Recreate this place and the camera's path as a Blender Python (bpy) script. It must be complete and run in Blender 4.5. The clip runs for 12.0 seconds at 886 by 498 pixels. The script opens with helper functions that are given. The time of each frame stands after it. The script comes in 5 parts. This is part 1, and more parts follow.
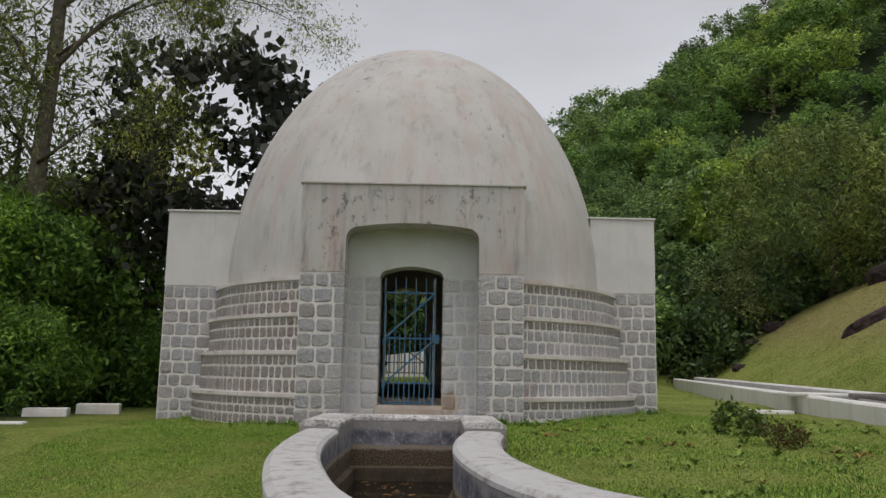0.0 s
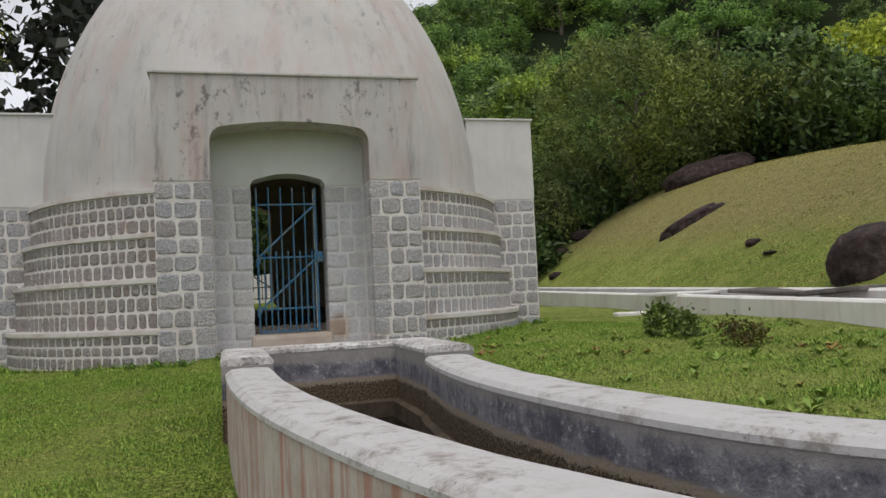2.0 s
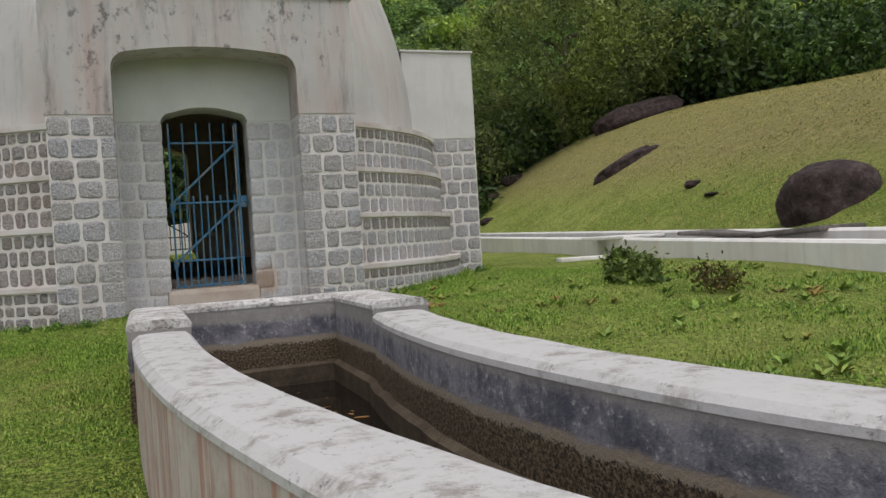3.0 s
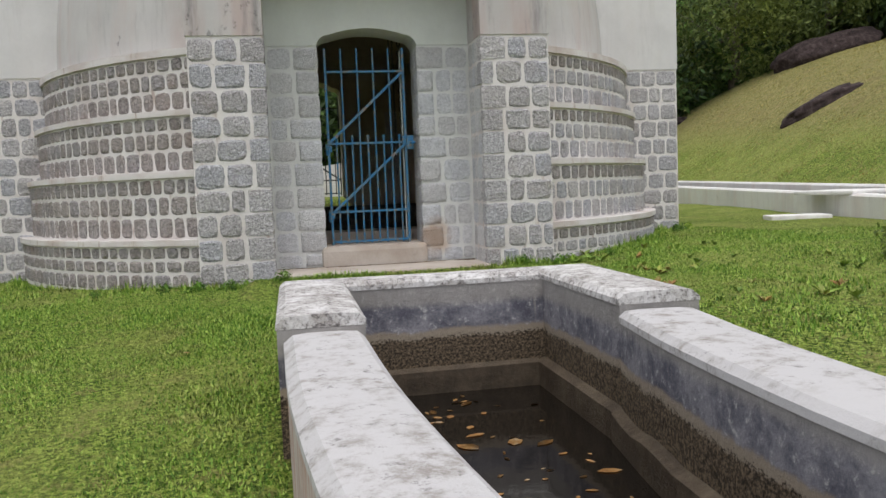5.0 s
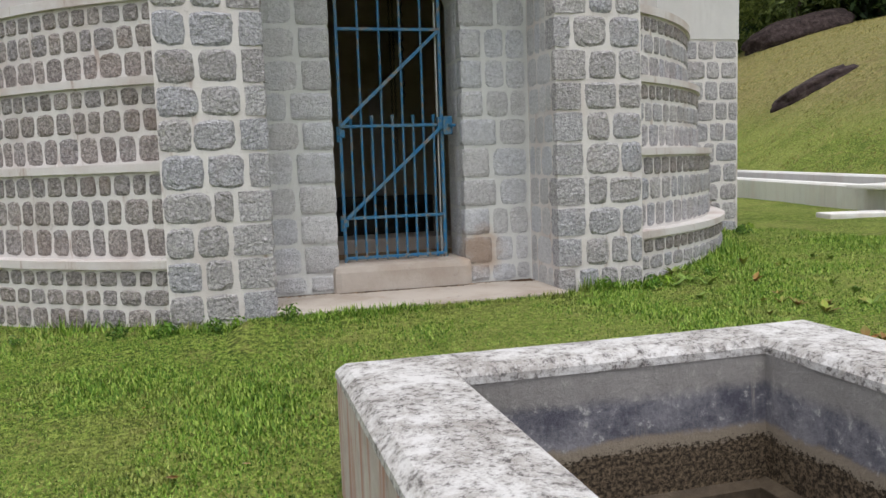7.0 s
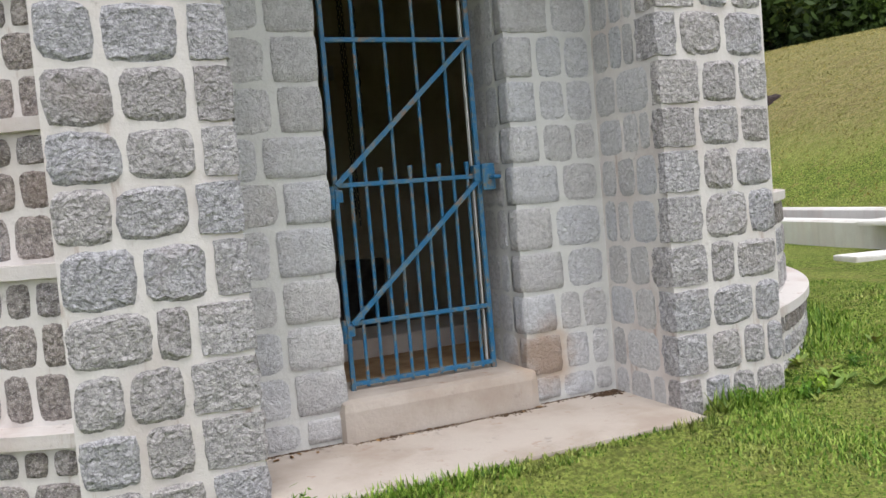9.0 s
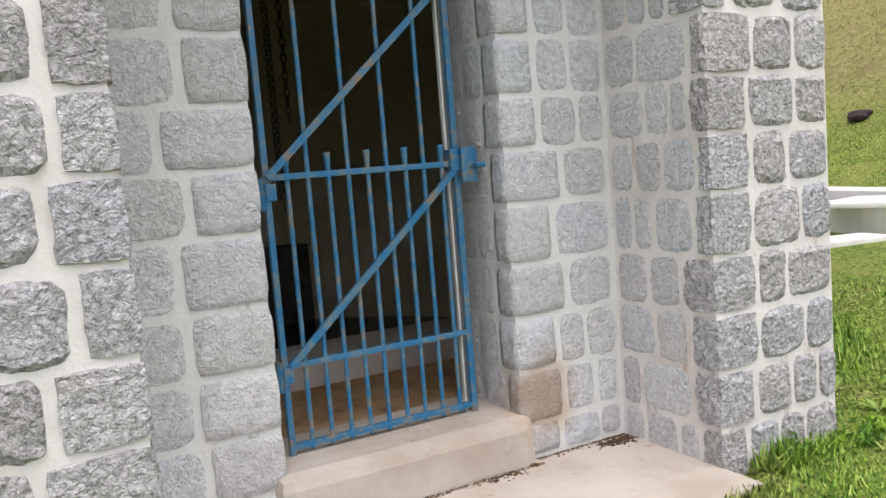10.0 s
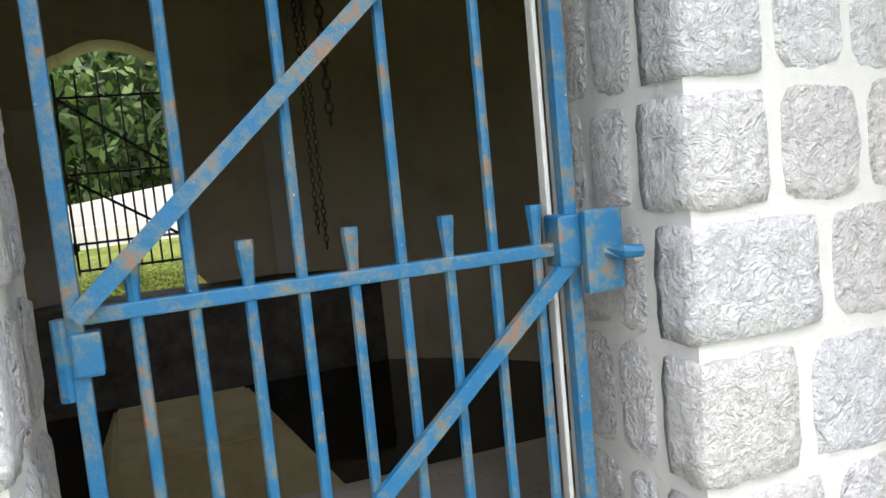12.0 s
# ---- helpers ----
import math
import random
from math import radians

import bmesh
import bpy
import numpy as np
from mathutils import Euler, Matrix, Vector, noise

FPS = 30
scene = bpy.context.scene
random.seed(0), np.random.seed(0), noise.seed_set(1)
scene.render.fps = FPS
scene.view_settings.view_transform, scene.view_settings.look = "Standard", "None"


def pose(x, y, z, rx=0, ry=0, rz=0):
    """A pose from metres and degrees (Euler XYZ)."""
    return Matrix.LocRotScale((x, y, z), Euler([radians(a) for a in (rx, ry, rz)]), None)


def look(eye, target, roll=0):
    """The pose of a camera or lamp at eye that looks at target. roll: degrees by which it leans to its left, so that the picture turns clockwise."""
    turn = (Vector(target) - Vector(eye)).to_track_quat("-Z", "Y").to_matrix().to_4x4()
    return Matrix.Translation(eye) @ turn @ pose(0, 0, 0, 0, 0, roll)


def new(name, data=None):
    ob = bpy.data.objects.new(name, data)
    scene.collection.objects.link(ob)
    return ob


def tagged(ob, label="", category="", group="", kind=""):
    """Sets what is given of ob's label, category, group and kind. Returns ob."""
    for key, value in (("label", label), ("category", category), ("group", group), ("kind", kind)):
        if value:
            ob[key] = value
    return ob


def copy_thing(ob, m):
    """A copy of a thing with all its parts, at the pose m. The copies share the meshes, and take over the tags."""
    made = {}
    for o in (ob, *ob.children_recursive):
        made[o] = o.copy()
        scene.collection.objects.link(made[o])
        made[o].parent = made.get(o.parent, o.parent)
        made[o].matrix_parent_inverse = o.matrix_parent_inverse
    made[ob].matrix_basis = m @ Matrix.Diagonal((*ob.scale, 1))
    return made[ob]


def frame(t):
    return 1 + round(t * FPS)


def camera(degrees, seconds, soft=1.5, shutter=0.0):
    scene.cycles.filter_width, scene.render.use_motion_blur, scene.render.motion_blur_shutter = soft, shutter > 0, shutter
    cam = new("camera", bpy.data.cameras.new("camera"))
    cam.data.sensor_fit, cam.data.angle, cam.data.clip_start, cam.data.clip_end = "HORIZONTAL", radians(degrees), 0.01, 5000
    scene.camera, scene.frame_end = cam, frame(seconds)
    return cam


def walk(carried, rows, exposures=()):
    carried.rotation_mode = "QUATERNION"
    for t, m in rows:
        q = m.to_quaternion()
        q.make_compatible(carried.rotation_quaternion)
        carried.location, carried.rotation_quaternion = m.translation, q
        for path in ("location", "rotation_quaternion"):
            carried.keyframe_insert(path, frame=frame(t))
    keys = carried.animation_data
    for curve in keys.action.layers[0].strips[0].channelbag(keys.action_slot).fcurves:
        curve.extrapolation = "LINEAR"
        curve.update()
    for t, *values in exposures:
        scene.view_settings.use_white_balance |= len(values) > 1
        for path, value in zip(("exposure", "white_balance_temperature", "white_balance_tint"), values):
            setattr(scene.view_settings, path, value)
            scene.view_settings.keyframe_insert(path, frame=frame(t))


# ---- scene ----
cam = camera(57.2, 12.0)
EXPOSURES = [(0, -0.06, 6700, 12), (2.5, 0.20, 6650, 12), (4.5, 0.42, 6550, 12), (5.5, 0.60, 6500, 12), (7.5, 0.55, 6500, 12), (9.5, 0.98, 6500, 14), (10.5, 1.25, 6600, 14), (11.2, 1.52, 6600, 14), (12, 1.98, 6500, 14)]
PATH = [
    (0, (0.356, -11.524, 0.681), (0.37, -9.547, 0.988), 1.0),
    (0.5, (-0.052, -11.126, 0.635), (0.075, -9.153, 0.938), 0.4),
    (1, (-0.372, -10.716, 0.641), (-0.13, -8.744, 0.875), -0.3),
    (1.5, (-0.661, -10.32, 0.633), (-0.295, -8.36, 0.799), -1.1),
    (2, (-0.864, -9.959, 0.648), (-0.337, -8.032, 0.758), -2.7),
    (2.5, (-0.864, -9.51, 0.65), (-0.187, -7.628, 0.688), -4.0),
    (2.7, (-0.836, -9.309, 0.645), (-0.132, -7.437, 0.653), -3.9),
    (4.3, (-0.64, -7.952, 0.713), (-0.153, -6.016, 0.594), -1.8),
    (4.5, (-0.722, -7.764, 0.756), (-0.286, -5.816, 0.627), -2.0),
    (5, (-0.807, -7.253, 0.763), (-0.443, -5.293, 0.61), -2.3),
    (5.5, (-0.892, -6.753, 0.78), (-0.45, -4.812, 0.584), -2.6),
    (6, (-1.019, -6.204, 0.809), (-0.452, -4.3, 0.583), -2.3),
    (6.5, (-1.081, -5.672, 0.87), (-0.529, -3.763, 0.646), -2.3),
    (7, (-1.222, -5.16, 0.913), (-0.716, -3.236, 0.709), -2.0),
    (7.5, (-1.32, -4.63, 0.944), (-0.825, -2.699, 0.779), -1.8),
    (7.7, (-1.337, -4.409, 0.993), (-0.842, -2.477, 0.846), -2.0),
    (9.3, (-1.453, -2.693, 1.1), (-0.599, -0.888, 0.987), -5.1),
    (9.5, (-1.417, -2.456, 1.116), (-0.512, -0.678, 0.975), -4.9),
    (10, (-1.225, -2.035, 1.205), (-0.277, -0.286, 1.005), -4.6),
    (10.5, (-1.01, -1.636, 1.279), (-0.07, 0.117, 1.069), -5.1),
    (11, (-0.792, -1.23, 1.361), (0.122, 0.532, 1.117), -4.9),
    (11.2, (-0.693, -1.073, 1.366), (0.205, 0.695, 1.109), -5.0),
    (11.5, (-0.514, -0.83, 1.368), (0.334, 0.966, 1.134), -5.7),
    (12, (-0.33, -0.465, 1.374), (0.383, 1.391, 1.159), -5.4),
]
walk(cam, [(t, look(eye, target, roll)) for t, eye, target, roll in PATH], EXPOSURES)

# ---- world, sun ----
world = bpy.data.worlds.new("overcast_sky")
scene.world = world
world.use_nodes = True
wn, wl = world.node_tree.nodes, world.node_tree.links
wn.clear()
w_out = wn.new("ShaderNodeOutputWorld")
w_bg = wn.new("ShaderNodeBackground")
w_sky = wn.new("ShaderNodeTexSky")
w_sky.sky_type = "NISHITA"
w_sky.sun_disc = False
w_sky.sun_elevation, w_sky.sun_rotation = radians(76), radians(170)
w_sky.air_density, w_sky.dust_density, w_sky.ozone_density = 1.0, 2.0, 1.5
w_hsv = wn.new("ShaderNodeHueSaturation")
w_hsv.inputs["Saturation"].default_value = 0.22
w_cloud = wn.new("ShaderNodeTexNoise")
w_cloud.inputs["Scale"].default_value, w_cloud.inputs["Detail"].default_value = 2.2, 5.0
w_ramp = wn.new("ShaderNodeMapRange")
w_ramp.inputs["From Min"].default_value, w_ramp.inputs["From Max"].default_value = 0.3, 0.7
w_ramp.inputs["To Min"].default_value, w_ramp.inputs["To Max"].default_value = 1.0, 1.34
w_mul = wn.new("ShaderNodeMix")
w_mul.data_type, w_mul.blend_type = "RGBA", "MULTIPLY"
w_mul.inputs[0].default_value = 1.0
w_coord = wn.new("ShaderNodeTexCoord")
w_map = wn.new("ShaderNodeMapping")
w_map.inputs["Scale"].default_value = (1, 1, 2.5)
wl.new(w_coord.outputs["Generated"], w_map.inputs["Vector"])
wl.new(w_map.outputs["Vector"], w_cloud.inputs["Vector"])
wl.new(w_sky.outputs["Color"], w_hsv.inputs["Color"])
wl.new(w_cloud.outputs["Fac"], w_ramp.inputs["Value"])
wl.new(w_hsv.outputs["Color"], w_mul.inputs[6])
wl.new(w_ramp.outputs["Result"], w_mul.inputs[7])
wl.new(w_mul.outputs[2], w_bg.inputs["Color"])
w_bg.inputs["Strength"].default_value = 0.15
wl.new(w_bg.outputs["Background"], w_out.inputs["Surface"])

sun_data = bpy.data.lights.new("sun", "SUN")
sun_data.energy, sun_data.angle, sun_data.color = 0.6, radians(25), (1.0, 0.97, 0.92)
sun = new("sun", sun_data)
sun.matrix_world = look((-5, -11, 34), (0, 0, 0))

# ---- materials ----


def mat(name, rough=0.8, metal=0.0, spec=0.3):
    m = bpy.data.materials.new(name)
    m.use_nodes = True
    b = m.node_tree.nodes["Principled BSDF"]
    b.inputs["Roughness"].default_value = rough
    b.inputs["Metallic"].default_value = metal
    b.inputs["Specular IOR Level"].default_value = spec
    return m, m.node_tree.nodes, m.node_tree.links, b


def coords(nd, lk, scale=(1, 1, 1), kind="Object", world_space=False):
    mp = nd.new("ShaderNodeMapping")
    mp.inputs["Scale"].default_value = scale
    if world_space:
        g = nd.new("ShaderNodeNewGeometry")
        lk.new(g.outputs["Position"], mp.inputs["Vector"])
    else:
        c = nd.new("ShaderNodeTexCoord")
        lk.new(c.outputs[kind], mp.inputs["Vector"])
    return mp.outputs["Vector"]


def tex(nd, lk, vec, scale, detail=4.0, rough=0.6):
    n = nd.new("ShaderNodeTexNoise")
    n.inputs["Scale"].default_value, n.inputs["Detail"].default_value = scale, detail
    n.inputs["Roughness"].default_value = rough
    lk.new(vec, n.inputs["Vector"])
    return n.outputs["Fac"]


def ramp(nd, lk, fac, stops):
    r = nd.new("ShaderNodeValToRGB")
    e = r.color_ramp.elements
    while len(e) < len(stops):
        e.new(0.5)
    for el, (p, c) in zip(e, stops):
        el.position = p
        el.color = (*c, 1) if len(c) == 3 else c
    lk.new(fac, r.inputs["Fac"])
    return r.outputs["Color"]


def mask(nd, lk, fac, lo, hi):
    r = nd.new("ShaderNodeMapRange")
    r.interpolation_type = "SMOOTHSTEP"
    r.inputs["From Min"].default_value, r.inputs["From Max"].default_value = lo, hi
    lk.new(fac, r.inputs["Value"])
    return r.outputs["Result"]


def mixc(nd, lk, fac, a, b, blend="MIX"):
    m = nd.new("ShaderNodeMix")
    m.data_type, m.blend_type = "RGBA", blend
    for sock, v in ((m.inputs[0], fac), (m.inputs[6], a), (m.inputs[7], b)):
        if isinstance(v, (int, float)):
            sock.default_value = v
        elif isinstance(v, tuple):
            sock.default_value = (*v, 1)
        else:
            lk.new(v, sock)
    return m.outputs[2]


def mult(nd, lk, a, b, op="MULTIPLY"):
    m = nd.new("ShaderNodeMath")
    m.operation = op
    for sock, v in ((m.inputs[0], a), (m.inputs[1], b)):
        if isinstance(v, (int, float)):
            sock.default_value = v
        else:
            lk.new(v, sock)
    return m.outputs[0]


def bump(nd, lk, b, height, strength=0.4, dist=0.01):
    n = nd.new("ShaderNodeBump")
    n.inputs["Strength"].default_value, n.inputs["Distance"].default_value = strength, dist
    lk.new(height, n.inputs["Height"])
    lk.new(n.outputs["Normal"], b.inputs["Normal"])


def height_of(nd, lk):
    g = nd.new("ShaderNodeNewGeometry")
    s = nd.new("ShaderNodeSeparateXYZ")
    lk.new(g.outputs["Position"], s.inputs[0])
    return s.outputs["Z"]


def rnd(nd, island=False):
    if island:
        return nd.new("ShaderNodeNewGeometry").outputs["Random Per Island"]
    return nd.new("ShaderNodeObjectInfo").outputs["Random"]


def plaster_material(name, base, stain, pink, streak=1.0, mould=0.62, crown=0.0):
    m, nd, lk, b = mat(name, 0.85)
    v = coords(nd, lk, (1, 1, 1), world_space=True)
    vs = coords(nd, lk, (1.5, 1.5, 0.2), world_space=True)
    big = tex(nd, lk, v, 1.1, 5)
    fine = tex(nd, lk, v, 28, 5, 0.7)
    st = tex(nd, lk, vs, 1.6, 6, 0.65)
    col = mixc(nd, lk, mask(nd, lk, big, 0.38, 0.68), base, tuple(c * 0.87 for c in base))
    col = mixc(nd, lk, mult(nd, lk, mask(nd, lk, st, 0.44, 0.68), 0.7 * streak), col, pink)
    st2 = tex(nd, lk, vs, 3.7, 6, 0.7)
    col = mixc(nd, lk, mult(nd, lk, mask(nd, lk, st2, 0.50, 0.74), 0.62 * streak), col, stain)
    sp = mult(nd, lk, tex(nd, lk, coords(nd, lk, (2.2, 2.2, 1.5), world_space=True), 3.0, 8, 0.75), mult(nd, lk, mult(nd, lk, tex(nd, lk, v, 0.7, 2), 0.5, "SUBTRACT"), 0.5), "ADD")
    col = mixc(nd, lk, mult(nd, lk, mask(nd, lk, sp, mould, mould + 0.09), 0.7), col, tuple(c * 0.35 for c in stain))
    if crown:
        patch = mult(nd, lk, tex(nd, lk, v, 2.6, 9, 0.8), mult(nd, lk, mult(nd, lk, height_of(nd, lk), crown, "SUBTRACT"), 0.09), "ADD")
        col = mixc(nd, lk, mult(nd, lk, mask(nd, lk, patch, 0.55, 0.68), 0.75), col, (0.17, 0.17, 0.165))
    col = mixc(nd, lk, mult(nd, lk, fine, 0.16), col, (0.25, 0.25, 0.24))
    lk.new(col, b.inputs["Base Color"])
    bump(nd, lk, b, fine, 0.25, 0.006)
    return m


M_PLASTER = plaster_material("aged_white_plaster", (0.56, 0.545, 0.52), (0.26, 0.252, 0.245), (0.50, 0.405, 0.365), 0.9, 0.64, crown=6.2)
M_PORTAL = plaster_material("streaked_portal_plaster", (0.545, 0.525, 0.505), (0.19, 0.18, 0.175), (0.47, 0.37, 0.34), 1.25, 0.575)
M_WING = plaster_material("white_plaster", (0.66, 0.65, 0.63), (0.36, 0.34, 0.33), (0.6, 0.55, 0.52), 0.35, 0.68)
M_NICHE = plaster_material("niche_limewash", (0.64, 0.66, 0.62), (0.48, 0.46, 0.43), (0.6, 0.59, 0.54), 0.25, 0.9)


def rust_patch(nd, lk):
    """An ochre stain low on the right of the doorway."""
    g = nd.new("ShaderNodeNewGeometry")
    d = nd.new("ShaderNodeVectorMath")
    d.operation = "DISTANCE"
    d.inputs[1].default_value = (0.56, 0.54, 0.27)
    lk.new(g.outputs["Position"], d.inputs[0])
    n = tex(nd, lk, g.outputs["Position"], 9, 5)
    return mult(nd, lk, mask(nd, lk, mult(nd, lk, d.outputs["Value"], mult(nd, lk, n, 0.25), "ADD"), 0.36, 0.20), 0.8)


def stone_material(name, dark, light, wash=0.0, brown=0.3):
    m, nd, lk, b = mat(name, 0.9, spec=0.2)
    v = coords(nd, lk, (1, 1, 1), world_space=True)
    r = rnd(nd)
    n1 = tex(nd, lk, v, 46, 5, 0.75)
    n2 = tex(nd, lk, v, 190, 3, 0.7)
    n3 = tex(nd, lk, v, 3.0, 4)
    col = mixc(nd, lk, mask(nd, lk, n1, 0.38, 0.62), dark, light)
    col = mixc(nd, lk, mult(nd, lk, mask(nd, lk, n2, 0.52, 0.66), 0.5), col, (0.80, 0.80, 0.81))
    # Dark specks: mineral grain, plus the shade of small hollows put into the colour.
    painted_pits = tex(nd, lk, coords(nd, lk, (1, 1, 1.5), world_space=True), 62, 4, 0.7)
    col = mixc(nd, lk, mult(nd, lk, mask(nd, lk, painted_pits, 0.47, 0.36), 0.6 if not wash else 0.3), col, (0.15, 0.145, 0.145))
    tint = ramp(nd, lk, r, [(0.0, (0.86, 0.84, 0.83)), (0.35, (1.03, 1.0, 0.97)), (0.7, (0.97, 0.985, 1.02)), (1.0, (1.16, 1.13, 1.10))])
    col = mixc(nd, lk, 1.0, col, tint, "MULTIPLY")
    col = mixc(nd, lk, mult(nd, lk, mask(nd, lk, n3, 0.5, 0.72), brown), col, (0.30, 0.21, 0.17))
    if wash:
        n4 = tex(nd, lk, v, 9, 6, 0.7)
        col = mixc(nd, lk, mult(nd, lk, mask(nd, lk, n4, 0.25, 0.7), wash), col, (0.66, 0.67, 0.65))
    if wash:
        col = mixc(nd, lk, rust_patch(nd, lk), col, (0.36, 0.25, 0.17))
    lk.new(col, b.inputs["Base Color"])
    vo = nd.new("ShaderNodeTexVoronoi")
    vo.inputs["Scale"].default_value = 42.0
    wv = nd.new("ShaderNodeVectorMath")
    wv.operation = "MULTIPLY_ADD"
    wn1 = nd.new("ShaderNodeTexNoise")
    wn1.inputs["Scale"].default_value = 20.0
    lk.new(v, wn1.inputs["Vector"])
    lk.new(wn1.outputs["Color"], wv.inputs[0])
    wv.inputs[1].default_value = (0.05, 0.05, 0.05)
    lk.new(v, wv.inputs[2])
    lk.new(wv.outputs["Vector"], vo.inputs["Vector"])
    chips = tex(nd, lk, wv.outputs["Vector"], 55 if not wash else 80, 3, 0.65)
    h = mult(nd, lk, mult(nd, lk, chips, 1.0), mult(nd, lk, vo.outputs["Distance"], 0.30), "ADD")
    bump(nd, lk, b, h, 0.85, 0.024 if not wash else 0.017)
    return m


M_STONE = stone_material("rough_grey_granite", (0.28, 0.275, 0.28), (0.53, 0.52, 0.525), brown=0.2)
M_STONE_WARM = stone_material("rough_warm_granite", (0.17, 0.152, 0.145), (0.42, 0.385, 0.365), brown=0.35)
M_STONE_PALE = stone_material("limewashed_granite", (0.42, 0.425, 0.44), (0.62, 0.625, 0.645), wash=0.42, brown=0.12)


def mortar_material(name, base, dirt, rust=0.6):
    m, nd, lk, b = mat(name, 0.92, spec=0.2)
    v = coords(nd, lk, world_space=True)
    a, f = tex(nd, lk, v, 2.0, 5), tex(nd, lk, v, 40, 4, 0.7)
    col = mixc(nd, lk, mask(nd, lk, a, 0.42, 0.72), base, dirt)
    sp = tex(nd, lk, v, 7, 7, 0.75)
    col = mixc(nd, lk, mult(nd, lk, mask(nd, lk, sp, 0.6, 0.72), 0.6), col, (0.20, 0.17, 0.15))
    col = mixc(nd, lk, mult(nd, lk, f, 0.2), col, (0.3, 0.29, 0.28))
    vr = tex(nd, lk, coords(nd, lk, (9, 9, 1.4), world_space=True), 1.0, 6, 0.7)
    col = mixc(nd, lk, mult(nd, lk, mask(nd, lk, vr, 0.58, 0.70), rust), col, (0.33, 0.21, 0.15))
    col = mixc(nd, lk, rust_patch(nd, lk), col, (0.50, 0.38, 0.28))
    lk.new(col, b.inputs["Base Color"])
    bump(nd, lk, b, mult(nd, lk, f, a, "ADD"), 0.45, 0.009)
    return m


M_MORTAR = mortar_material("pale_mortar", (0.76, 0.73, 0.70), (0.65, 0.59, 0.555))
M_MORTAR_W = mortar_material("white_mortar", (0.68, 0.685, 0.66), (0.61, 0.615, 0.59), 0.1)
M_LEDGE = mortar_material("pinkish_cement_ledge", (0.70, 0.665, 0.64), (0.56, 0.475, 0.435))
M_SLAB = mortar_material("buff_cement_slab", (0.52, 0.465, 0.405), (0.40, 0.33, 0.27))


def lichen_cap():
    m, nd, lk, b = mat("lichen_blackened_cap", 0.85)
    v = coords(nd, lk, world_space=True)
    mid, fine, sp = tex(nd, lk, v, 6, 9, 0.85), tex(nd, lk, v, 60, 4, 0.75), tex(nd, lk, v, 36, 7, 0.85)
    col = mixc(nd, lk, mask(nd, lk, mid, 0.40, 0.62), (0.66, 0.65, 0.635), (0.36, 0.335, 0.31))
    col = mixc(nd, lk, mult(nd, lk, mask(nd, lk, sp, 0.50, 0.57), mask(nd, lk, mid, 0.40, 0.56)), col, (0.11, 0.10, 0.095))
    lk.new(col, b.inputs["Base Color"])
    bump(nd, lk, b, mult(nd, lk, mid, fine, "ADD"), 0.5, 0.012)
    return m


M_CAP_DIRTY = lichen_cap()


